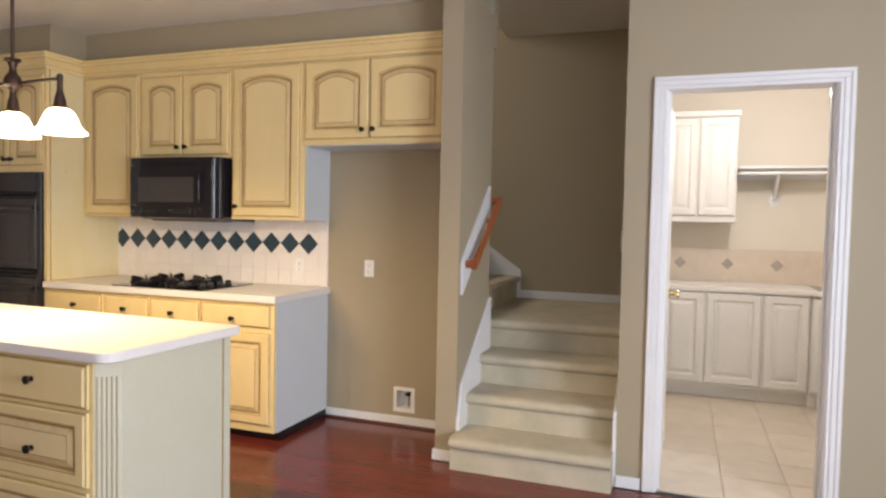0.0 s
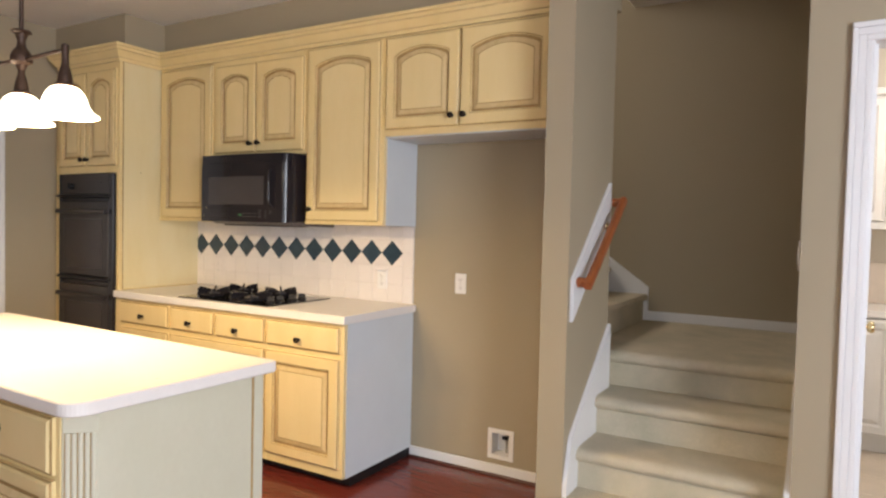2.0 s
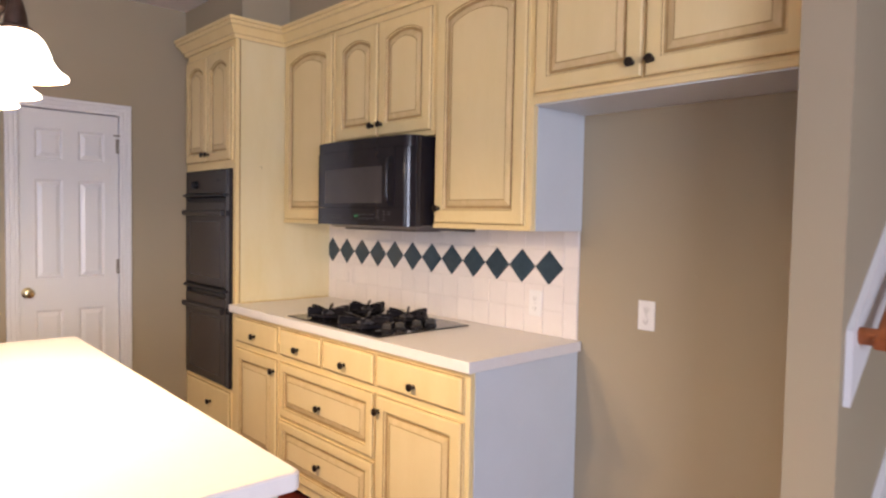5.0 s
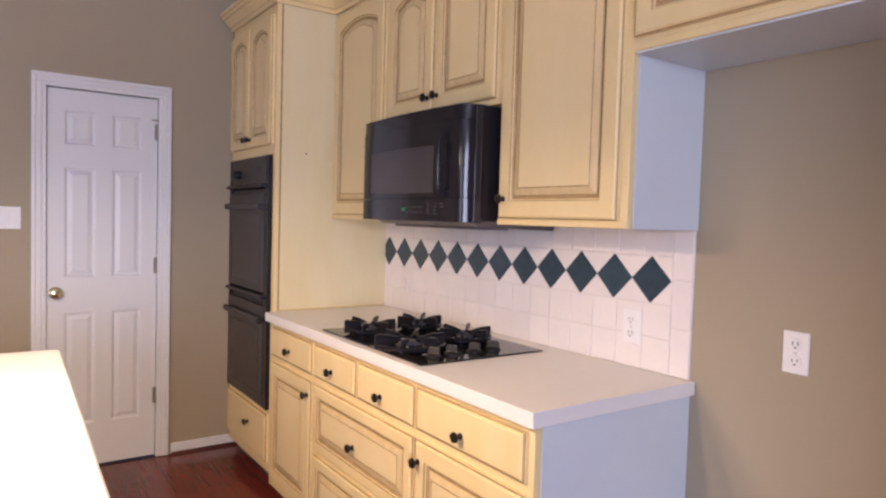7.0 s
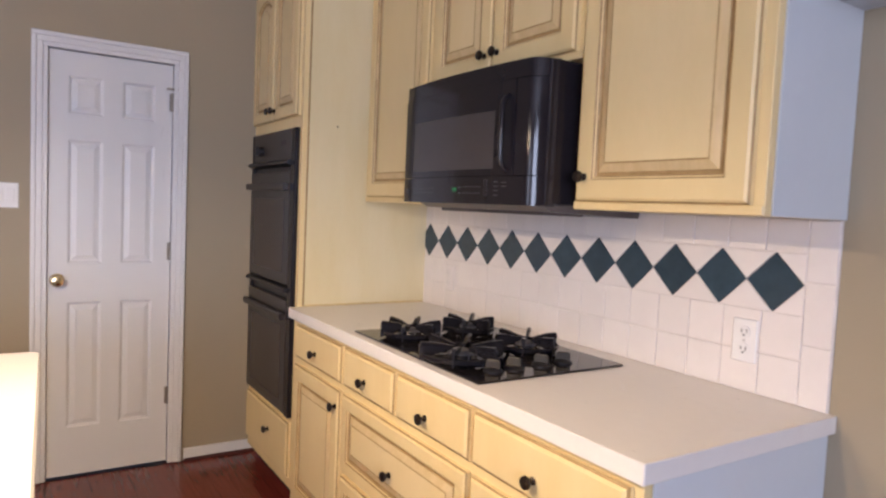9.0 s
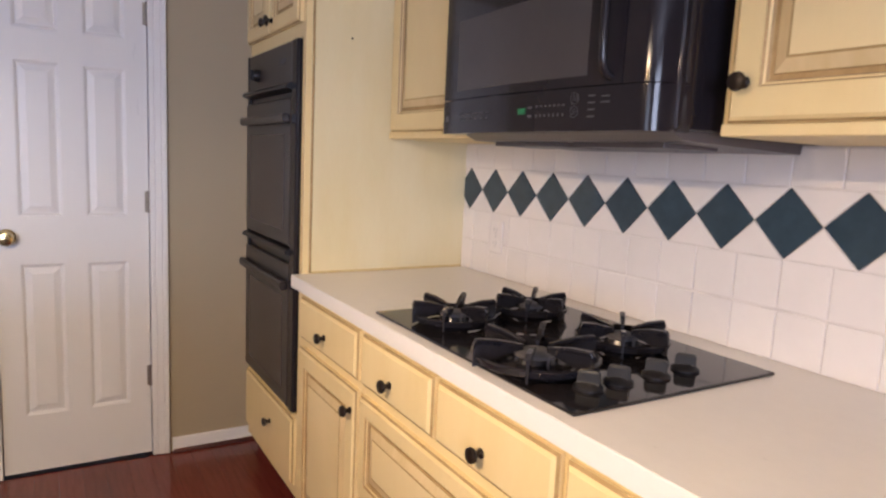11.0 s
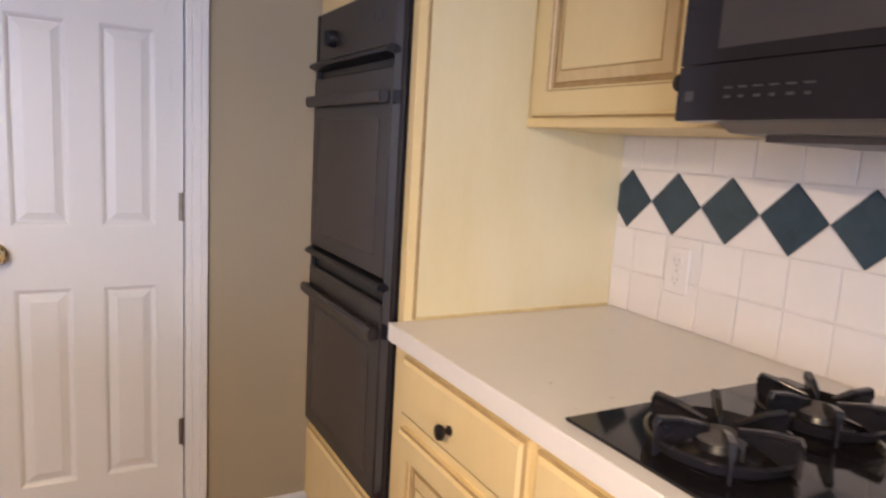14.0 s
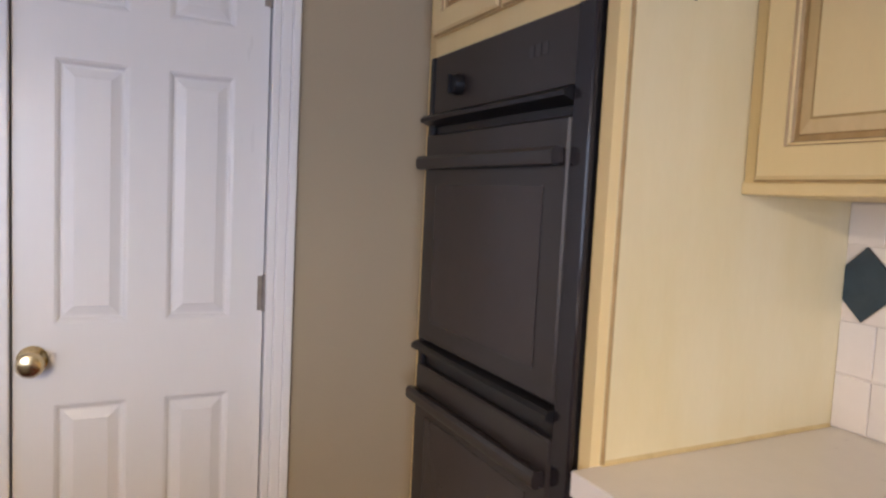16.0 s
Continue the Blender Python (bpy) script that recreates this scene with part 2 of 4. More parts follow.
structure("wall_lane", boxes((STAIR_R, LD_L - 0.012, LANE, LANE + 0.12, 0, HIGH), (LD_R + 0.012, EAST, LANE, LANE + 0.12, 0, HIGH), (LD_L - 0.012, LD_R + 0.012, LANE, LANE + 0.12, LD_TOP + 0.012, HIGH)), PAINT, "taupe painted wall round the laundry doorway", "wall")
structure("wall_south", boxes((WEST - 0.12, 2.40, SOUTH - 0.12, SOUTH, 0, HIGH), (5.30, EAST + 0.12, SOUTH - 0.12, SOUTH, 0, HIGH), (2.40, 5.30, SOUTH - 0.12, SOUTH, 0, 0.5), (2.40, 5.30, SOUTH - 0.12, SOUTH, 2.4, HIGH)), PAINT, "taupe painted wall with a wide window", "wall")
structure("wall_east", boxes((EAST, EAST + 0.12, SOUTH, -0.55, 0, HIGH), (EAST, EAST + 0.12, 1.75, LANE + 0.12, 0, HIGH), (EAST, EAST + 0.12, -0.55, 1.75, 0, 0.5), (EAST, EAST + 0.12, -0.55, 1.75, 2.4, HIGH)), PAINT, "taupe painted wall with a window", "wall")
structure("ceiling", boxes((WEST - 0.12, EAST + 0.12, SOUTH - 0.12, LANE + 0.12, HIGH, HIGH + 0.1), (WEST - 0.12, COL_X, LANE + 0.12, BACK + 0.12, HIGH, HIGH + 0.1)), CEIL, "white painted ceiling", "ceiling")
structure("wall_bulkhead", boxes((WEST, -1.685, 3.905, BACK, 2.50, HIGH - 0.001), (-1.685, COL_X, 4.205, BACK, 2.50, HIGH - 0.001)), PAINT, "taupe painted bulkhead above the kitchen cabinets", "wall")

# stairwell shell
structure("wall_stair_back", boxes((-1.6, STAIR_R + 0.1, STAIR_BACK, STAIR_BACK + 0.1, 0, 4.6)), PAINT, "taupe painted wall behind the stair landing", "wall")
structure("wall_stair_side", boxes((STAIR_R, STAIR_R + 0.1, LANE + 0.12, STAIR_BACK, 0, 4.6)), PAINT, "taupe painted side wall of the stairs", "wall")
structure("wall_stair_upper", boxes((-1.6, STAIR_L, BACK + 0.12, BACK + 0.2, HIGH - 0.2, 4.6), (-1.7, -1.6, BACK + 0.12, STAIR_BACK + 0.1, 0, 4.6), (STAIR_L, STAIR_R, LANE, LANE + 0.12, 2.80, 4.6)), PAINT, "taupe painted upper stairwell wall", "wall")
structure("ceiling_stairwell", boxes((1.1, STAIR_R + 0.1, LANE + 0.12, STAIR_BACK + 0.1, 2.98, 3.08), (-1.7, 1.1, BACK, STAIR_BACK + 0.1, 4.6, 4.7)), CEIL, "ceiling of the stairwell", "ceiling")

# laundry shell
LB = 6.72
structure("wall_laundry_back", boxes((STAIR_R + 0.1, 4.6, LB, LB + 0.1, 0, 2.7)), LWALL, "cream painted laundry wall", "wall")
structure("wall_laundry_side", boxes((4.5, 4.6, LANE + 0.12, LB, 0, 2.7)), LWALL, "cream painted laundry side wall", "wall")
structure("wall_laundry_inner", boxes((STAIR_R + 0.1, STAIR_R + 0.112, LANE + 0.12, LB, 0, 2.7), (STAIR_R + 0.112, LD_L - 0.08, LANE + 0.12, LANE + 0.132, 0, 2.7), (LD_R + 0.08, 4.5, LANE + 0.12, LANE + 0.132, 0, 2.7)), LWALL, "cream painted laundry walls", "wall")
structure("ceiling_laundry", boxes((STAIR_R + 0.1, 4.6, LANE + 0.12, LB + 0.1, 2.7, 2.8)), CEIL, "white laundry ceiling", "ceiling")

# windows behind the walk
def window(name, along, a, b, fixed):
    w = thing(name, "white window with grilles", "window", kind="structure")
    def bx(u0, u1, z0, z1, d0, d1):
        return (u0, u1, fixed + d0, fixed + d1, z0, z1) if along == "x" else (fixed + d0, fixed + d1, u0, u1, z0, z1)
    part("window_frame", boxes(bx(a, a + 0.06, 0.5, 2.4, -0.03, 0.03), bx(b - 0.06, b, 0.5, 2.4, -0.03, 0.03), bx(a, b, 0.5, 0.56, -0.029, 0.029), bx(a, b, 2.34, 2.4, -0.029, 0.029)), WHITE, w)
    n = 4
    for i in range(1, n):
        u = a + (b - a) * i / n
        part("mullion", boxes(bx(u - 0.02, u + 0.02, 0.56, 2.34, -0.02, 0.02)), WHITE, w)
    for i in range(1, 3):
        z = 0.5 + 1.9 * i / 3
        part("grille", boxes(bx(a + 0.06, b - 0.06, z - 0.012, z + 0.012, -0.015, 0.015)), WHITE, w)
    g = part("pane", boxes(bx(a + 0.05, b - 0.05, 0.55, 2.35, -0.003, 0.003)), GLASS, w)
    g.visible_shadow = False


window("window_1", "x", 2.40, 5.30, SOUTH - 0.06)
window("window_2", "y", -0.55, 1.75, EAST + 0.06)

# baseboards
def baseboard(name, *spans):
    structure(name, boxes(*spans, bevel=0.003), WHITE, "white painted baseboard", "baseboard")


BBH = 0.066
baseboard("baseboard_alcove", (0.23, COL_X - 0.014, BACK - 0.014, BACK - 0.001, 0.003, BBH))
baseboard("baseboard_column", (COL_X - 0.014, COL_X - 0.001, LANE - 0.013, BACK - 0.015, 0.003, BBH), (COL_X + 0.001, STAIR_L, LANE - 0.014, LANE - 0.001, 0.003, BBH))
baseboard("baseboard_west", (WEST + 0.001, WEST + 0.014, PD_B + 0.078, BACK - 0.002, 0.003, BBH), (WEST + 0.001, WEST + 0.014, SOUTH + 0.002, PD_A - 0.078, 0.003, BBH))
baseboard("baseboard_lane", (STAIR_R + 0.002, LD_L - 0.076, LANE - 0.014, LANE - 0.001, 0.003, BBH), (LD_R + 0.076, EAST - 0.002, LANE - 0.014, LANE - 0.001, 0.003, BBH))
baseboard("baseboard_landing", (1.24, STAIR_R - 0.002, STAIR_BACK - 0.014, STAIR_BACK - 0.001, 0.749, 0.815), (STAIR_R - 0.014, STAIR_R - 0.001, 4.72, STAIR_BACK - 0.015, 0.749, 0.815))

SHOE = material("cherry_shoe", (0.065, 0.015, 0.010), 0.42, vary=0.15, scale=8, color2=(0.05, 0.011, 0.008))


def shoe(name, axis, lo, hi, wall, out):
    """Quarter-round at the foot of a baseboard."""
    prof = [(wall + out * (0.0142 + 0.012 * math.cos(radians(a))), 0.0005 + 0.015 * math.sin(radians(a))) for a in range(0, 91, 15)] + [(wall + out * 0.0142, 0.0005)]
    structure(name, extrude(prof, axis, lo, hi), SHOE, "dark cherry shoe molding along the baseboard", "trim", True)


shoe("trim_shoe_alcove", "x", 0.233, COL_X - 0.03, BACK, -1)
shoe("trim_shoe_west", "y", PD_B + 0.08, 4.3, WEST, 1)
shoe("trim_shoe_lane", "x", LD_R + 0.08, EAST - 0.01, LANE, -1)

# casings
def casing(name, along, a, b, top, face, out):
    """Moulded trim round a doorway: two legs and a head, stepped in three bands."""
    trim = thing(name, "white painted moulded door casing", "trim", kind="structure")
    for k, (w0, w1, d) in enumerate(((0.0, 0.020, 0.012), (0.020, 0.046, 0.016), (0.046, 0.066, 0.021))):
        def bx(u0, u1, z0, z1):
            lo, hi = sorted((face, face + out * d))
            return (u0, u1, lo, hi, z0, z1) if along == "x" else (lo, hi, u0, u1, z0, z1)
        for nm, spans in (("casing_leg", bx(a - w1, a - w0, 0.003, top + w0)), ("casing_leg", bx(b + w0, b + w1, 0.003, top + w0)), ("casing_head", bx(a - w1, b + w1, top + w0, top + w1))):
            part(nm, boxes(spans, bevel=0.003), WHITE, trim)


casing("trim_pantry", "y", PD_A, PD_B, PD_TOP, WEST, 1)
casing("trim_laundry", "x", LD_L, LD_R, LD_TOP, LANE, -1)
jamb = structure("jamb_laundry", boxes((LD_L - 0.012, LD_L + 0.008, LANE + 0.001, LANE + 0.131, 0.003, LD_TOP), (LD_R - 0.008, LD_R + 0.012, LANE + 0.001, LANE + 0.131, 0.003, LD_TOP), (LD_L - 0.012, LD_R + 0.012, LANE + 0.001, LANE + 0.131, LD_TOP, LD_TOP + 0.012), (LD_L + 0.008, LD_L + 0.02, LANE + 0.06, LANE + 0.09, 0.003, LD_TOP), (LD_R - 0.02, LD_R - 0.008, LANE + 0.06, LANE + 0.09, 0.003, LD_TOP)), WHITE, "white laundry door jamb", "door jamb")
structure("jamb_pantry", boxes((WEST - 0.119, WEST - 0.001, PD_A - 0.012, PD_A - 0.001, 0.003, PD_TOP), (WEST - 0.119, WEST - 0.001, PD_B + 0.001, PD_B + 0.012, 0.003, PD_TOP), (WEST - 0.119, WEST - 0.001, PD_A - 0.012, PD_B + 0.012, PD_TOP + 0.001, PD_TOP + 0.012), (WEST - 0.119, WEST - 0.10, PD_A, PD_B, 0.003, PD_TOP)), WHITE, "white pantry door jamb", "door jamb")


for hz in (0.322, 1.077, 1.85):
    part("hinge_leaf", boxes((LD_L + 0.0082, LD_L + 0.0105, LANE + 0.094, LANE + 0.130, hz - 0.045, hz + 0.045)), BRASS, jamb, "brass hinge leaf")

# ---------------------------------------------------------------- doors
def raised(w, h, arch, steps, back):
    """Rings of a panel: steps of (inset, height); from the bottom left round, with an arched top."""
    rings = []
    for inset, depth in steps:
        x0, x1, z0 = inset, w - inset, inset
        shoulder = h - inset - arch
        ring = [(x0, z0), ((x0 + x1) / 2, z0), (x1, z0), (x1, (z0 + shoulder) / 2)]
        for k in range(13):
            u = (1, 0.93, 0.8, 0.6, 0.4, 0.2, 0, -0.2, -0.4, -0.6, -0.8, -0.93, -1)[k]
            lift = arch * (1 - 0.92 * u * u) if abs(u) < 0.99 else 0.0
            ring.append(((x0 + x1) / 2 + u * (x1 - x0) / 2, shoulder + lift))
        ring.append((x0, (z0 + shoulder) / 2))
        rings.append([(x, back - depth, z) for x, z in ring])
    return rings


def cabinet_door(parent, x0, x1, z0, z1, face, arch=0.0, knob=None, rail=0.058, name="door", mats=(None, None)):
    """A framed door that faces -y, with a raised panel (arched if arch), and a round knob."""
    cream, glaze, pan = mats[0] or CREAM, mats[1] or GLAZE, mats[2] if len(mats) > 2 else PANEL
    w, h = x1 - x0, z1 - z0
    m = Matrix.Translation((x0, 0, z0))
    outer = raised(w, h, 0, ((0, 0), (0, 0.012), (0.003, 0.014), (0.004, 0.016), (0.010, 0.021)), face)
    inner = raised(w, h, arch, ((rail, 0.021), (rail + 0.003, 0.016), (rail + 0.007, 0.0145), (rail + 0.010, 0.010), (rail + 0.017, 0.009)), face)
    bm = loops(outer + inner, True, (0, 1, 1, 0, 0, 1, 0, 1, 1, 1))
    bm.transform(m)
    d = part(name, bm, [cream, glaze], parent)
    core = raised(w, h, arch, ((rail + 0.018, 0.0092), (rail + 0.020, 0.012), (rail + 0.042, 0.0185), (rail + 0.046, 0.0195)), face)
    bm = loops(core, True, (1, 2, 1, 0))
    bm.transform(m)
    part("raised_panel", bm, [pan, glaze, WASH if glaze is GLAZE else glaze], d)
    if knob:
        round_knob(d, knob[0], face - 0.021, knob[1])
    return d


def drawer(parent, x0, x1, z0, z1, face, knob=None, mats=(None, None)):
    w, h = x1 - x0, z1 - z0
    cream, glaze = mats[0] or CREAM, mats[1] or GLAZE
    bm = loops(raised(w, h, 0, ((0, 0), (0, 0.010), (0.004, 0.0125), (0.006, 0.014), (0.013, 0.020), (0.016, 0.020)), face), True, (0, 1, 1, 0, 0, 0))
    bm.transform(Matrix.Translation((x0, 0, z0)))
    d = part("drawer_front", bm, [cream, glaze], parent)
    if knob:
        round_knob(d, knob[0], face - 0.020, knob[1])
    return d


def round_knob(parent, x, y, z, mat=None, s=1.0):
    prof = [(0.010, 0.0), (0.010, -0.003), (0.006, -0.006), (0.006, -0.013), (0.013, -0.017), (0.0165, -0.022), (0.0150, -0.028), (0.008, -0.031)]
    part("knob", lathe([(r * s, h * s) for r, h in prof], (x, y, z), "y", 18), mat or BRONZE, parent, "dark bronze round knob", True)


def brass_knob(parent, x, y, z, axis, sign, mat=None):
    prof = [(0.031, 0.0), (0.031, 0.004), (0.024, 0.008), (0.012, 0.012), (0.011, 0.030), (0.020, 0.036), (0.027, 0.046), (0.0275, 0.054), (0.022, 0.063), (0.010, 0.066)]
    part("door_knob", lathe([(r, h * sign) for r, h in prof], (x, y, z), axis, 24), mat or BRASS, parent, "polished brass door knob", True)


def six_panel_door(name, label, w, h, thick, st=0.105, mid=0.10):
    """A door slab in its own frame: x across, y thickness (front at -y), z up; raised panels on the front and back."""
    d = thing(name, label, "door", kind="structure")
    cw = (w - 2 * st - mid) / 2
    rows = ((0.235, 0.848), (1.034, 1.622), (1.740, 1.922))
    k = h / 2.03
    rows = [(a * k, b * k) for a, b in rows]
    spans = [(0, st), (w - st, w), (st + cw, st + cw + mid)]
    slab = [(a, b, 0, thick, 0, h) for a, b in spans]
    lows = [0] + [b for _, b in rows]
    highs = [a for a, _ in rows] + [h]
    for a, b in zip(lows, highs):
        slab += [(st, st + cw, 0, thick, a, b), (st + cw + mid, w - st, 0, thick, a, b)]
    part("slab", boxes(*slab), DOORW, d)
    for a, b in rows:
        for x0 in (st, st + cw + mid):
            for face, flip in ((0.0, 1), (thick, -1)):
                pw, ph = cw, b - a
                rings = raised(pw, ph, 0, ((0, 0.0), (0.006, -0.003), (0.012, -0.009), (0.017, -0.009), (0.036, -0.002), (0.038, -0.001)), 0)
                bm = loops([[(x + x0, face + flip * y, z + a) for x, y, z in r] for r in rings], "last")
                part("panel", bm, DOORW, d)
    return d


def hinge(parent, x, y, z, m=None, mat=None):
    bm = merge(lathe([(0.007, -0.045), (0.007, 0.045)], (x, y, z), "z", 10), boxes((x - 0.017, x - 0.002, y + 0.002, y + 0.006, z - 0.043, z + 0.043)))
    if m:
        bm.transform(m)
    part("hinge", bm, mat or NICKEL, parent, "", True)


# pantry door, closed, faces +x: local x runs along +y
PD_W, PD_H = PD_B - PD_A - 0.006, PD_TOP - 0.017
pantry = six_panel_door("door_1", "white six-panel pantry door, closed, with brass knob", PD_W, PD_H, 0.035, 0.078, 0.080)
brass_knob(pantry, 0.038, 0, 0.940, "y", -1)
for hz in (0.342, 1.077, 1.817):
    hinge(pantry, PD_W + 0.003, -0.006, hz)
part("hinge_stop", boxes((PD_W - 0.03, PD_W + 0.03, -0.022, -0.014, 1.875, 1.885)), NICKEL, pantry)
pantry.matrix_world = Matrix.Translation((WEST - 0.012, PD_A + 0.003, 0.012)) @ pose(0, 0, 0, 0, 0, 90)

# laundry door, open into the laundry, along +y
laundry_door = six_panel_door("door_2", "white six-panel laundry door standing open", 0.74, 2.062, 0.035)
brass_knob(laundry_door, 0.68, 0, 0.955, "y", -1)
for hz in (0.30, 1.05, 1.81):
    hinge(laundry_door, -0.004, -0.006, hz, mat=BRASS if hz > 0.5 else NICKEL)
part("latch_plate", boxes((0.738, 0.7415, 0.006, 0.029, 0.92, 0.99)), BRASS, laundry_door)
laundry_door.matrix_world = Matrix.Translation((LD_L + 0.006, LANE + 0.142, 0.012)) @ pose(0, 0, 0, 0, 0, 88.6)

# ---------------------------------------------------------------- kitchen cabinets
UF, UB, UT = 4.172, BACK - 0.002, 2.412   # front of the upper boxes, back, top


def frame_body(name, parent, x0, x1, y0, y1, z0, z1, openings, mat, side=None):
    """A carcass with a face frame that borders the openings."""
    spans = [(x0, x1, y0 + 0.02, y1, z0, z1)]
    part(name, boxes(*spans), side or mat, parent)
    part("face_frame", boxes((x0, x1, y0, y0 + 0.0199, z0, z1), bevel=0.0015), mat, parent)


def upper(label, x0, x1, z0, doors, knobs, arch=0.05, side=None):
    c = thing("upper_cabinet", label, "cabinet", "kitchen wall cabinets")
    frame_body("body", c, x0 + 0.0005, x1 - 0.0005, UF, UB, z0, UT, None, CREAM, side)
    part("light_rail", boxes((x0 + 0.001, x1 - 0.001, UF - 0.006, UF - 0.0005, z0, z0 + 0.022), bevel=0.002), CREAM, c)
    for (a, b, lo, hi), k in zip(doors, knobs):
        cabinet_door(c, a, b, lo, hi, UF - 0.0005, arch, k)
    return c


upper("cream glazed wall cabinet with one arched door", -1.672, -1.118, 1.38, [(-1.640, -1.142, 1.402, 2.395)], [(-1.168, 1.455)], 0.042)
upper("cream glazed wall cabinet above the microwave", -1.118, -0.335, 1.800, [(-1.104, -0.744, 1.820, 2.375), (-0.738, -0.350, 1.820, 2.375)], [(-0.776, 1.874), (-0.708, 1.876)], 0.036)
upper("tall cream glazed wall cabinet with one arched door", -0.335, 0.231, 1.38, [(-0.316, 0.204, 1.402, 2.398)], [(-0.284, 1.468)], 0.042)
part("side_panel", boxes((0.2315, 0.236, UF + 0.022, UB, 1.38, 1.868)), ENDW, bpy.data.objects["upper_cabinet.002"], "white painted side panel in a shade-toned colour")
upper("wide cream glazed cabinet above the empty fridge space", 0.231, 1.242, 1.87, [(0.242, 0.700, 1.905, 2.398), (0.708, 1.212, 1.905, 2.398)], [(0.664, 1.957), (0.738, 1.957)], 0.044)
part("underside", boxes((0.237, 1.239, UF + 0.002, UB, 1.864, 1.8695)), ENDW, bpy.data.objects["upper_cabinet.003"], "white underside in a shade-toned colour")

# crown moulding: one profile along the fronts
CROWN = [(0.0, 0.0), (-0.014, 0.0), (-0.014, 0.020), (-0.021, 0.025), (-0.028, 0.036), (-0.046, 0.062), (-0.055, 0.067), (-0.055, 0.084), (-0.063, 0.089), (-0.063, 0.106), (0.0, 0.106)]


def crown_run(name, rings):
    bm = loops(rings)
    bm.faces.ensure_lookup_table()
    for i in (0, 2, 5, 7):
        bm.faces[i].material_index = 1
    part(name, bm, [CREAM, WASH], crown)


crown = thing("crown_molding", "cream glazed crown molding along the cabinet tops", "molding", kind="structure")
crown_run("crown_run", [[(x - (p[0] if x < 0 else 0), UF + p[0], UT + p[1]) for p in CROWN] for x in (-1.672, 1.242)])
crown_run("crown_run", [[(x + (p[0] if k == 0 else -p[0]), 3.86 + p[0], UT + p[1]) for p in CROWN] for k, x in enumerate((-2.345, -1.672))])
crown_run("crown_return", [[(-1.672 - p[0], y + (p[0] if k == 0 else 0), UT + p[1]) for p in CROWN] for k, y in enumerate((3.86, UF))])

crown_run("crown_return", [[(-2.345 + p[0], y + (p[0] if k == 0 else 0), UT + p[1]) for p in CROWN] for k, y in enumerate((3.86, UB))])

# base cabinets
BF, BT = 3.856, 0.874


def base(label, x0, x1, fronts, side=None):
    c = thing("base_cabinet", label, "cabinet", "kitchen base cabinets")
    frame_body("body", c, x0 + 0.0005, x1 - 0.0005, BF, UB, 0.058, BT, None, CREAM, side)
    # Toe kicks are coloured black to stand in for the shadow under the bottoms.
    part("toe_kick", boxes((x0 + 0.001, x1 - 0.001, BF + 0.07, UB, 0.003, 0.0575)), BLACKM, c, "recessed toe kick, black in place of the shadow there")
    for kind, a, b, lo, hi, k in fronts:
        if kind == "drawer":
            drawer(c, a, b, lo, hi, BF - 0.0005, k)
        elif kind == "wide":
            cabinet_door(c, a, b, lo, hi, BF - 0.0005, 0, k, 0.045, "drawer_front")
        else:
            cabinet_door(c, a, b, lo, hi, BF - 0.0005, 0, k)
    return c


base("cream glazed base cabinet with drawer and door", -1.672, -1.135, [("drawer", -1.620, -1.148, 0.712, 0.850, (-1.385, 0.770)), ("door", -1.620, -1.148, 0.108, 0.682, (-1.172, 0.622))])
base("cream glazed drawer base cabinet under the cooktop", -1.135, -0.315, [("drawer", -1.120, -0.742, 0.712, 0.850, (-0.940, 0.768)), ("drawer", -0.724, -0.330, 0.712, 0.850, (-0.541, 0.764)), ("wide", -1.120, -0.330, 0.400, 0.682, (-0.738, 0.524)), ("wide", -1.120, -0.330, 0.108, 0.382, (-0.738, 0.245))])
right_base = base("cream glazed base cabinet with white end panel", -0.315, 0.228, [("drawer", -0.312, 0.204, 0.712, 0.850, (-0.065, 0.762)), ("door", -0.312, 0.204, 0.108, 0.682, (-0.286, 0.615))])
part("end_panel", extrude([(3.878, 0.056), (3.878, BT), (UB, BT), (UB, 0.056)], "x", 0.2285, 0.233), ENDW, right_base, "white painted end panel in a shade-toned colour")

ctop = thing("countertop", "white laminate countertop with square edge", "countertop")
part("slab", boxes((-1.672, 0.2465, 3.8275, BACK - 0.002, BT + 0.001, 0.914)), COUNTER, ctop)
part("front_edge", boxes((-1.672, 0.250, 3.824, 3.8272, BT - 0.002, 0.9145), bevel=0.0014), COUNTER, ctop)
part("end_edge", boxes((0.2468, 0.250, 3.8274, BACK - 0.002, BT - 0.002, 0.9145), bevel=0.0014), COUNTER, ctop)

CAULK = material("yellowed_caulk", (0.66, 0.53, 0.26), 0.6, vary=0.2, scale=25, color2=(0.55, 0.42, 0.19), fine=0.1)
part("caulk_bead", extrude([(-1.6718, 0.9146), (-1.6655, 0.9146), (-1.6690, 0.9175), (-1.6718, 0.9215)], "y", 3.885, BACK - 0.012), CAULK, ctop, "yellowed caulk bead")

# tall oven cabinet
tall = thing("oven_cabinet", "tall cream glazed cabinet that houses the double oven", "cabinet")
TX0, TX1, TF = -2.342, -1.672, 3.862
for a, b in ((TX0, TX0 + 0.02), (TX1 - 0.02, TX1)):
    part("side_panel", boxes((a, b, TF + 0.02, UB, 0.10, UT)), SIDE, tall, "cream glazed side panel")
part("back_panel", boxes((TX0 + 0.02, TX1 - 0.02, UB - 0.02, UB, 0.10, UT)), SIDE, tall)
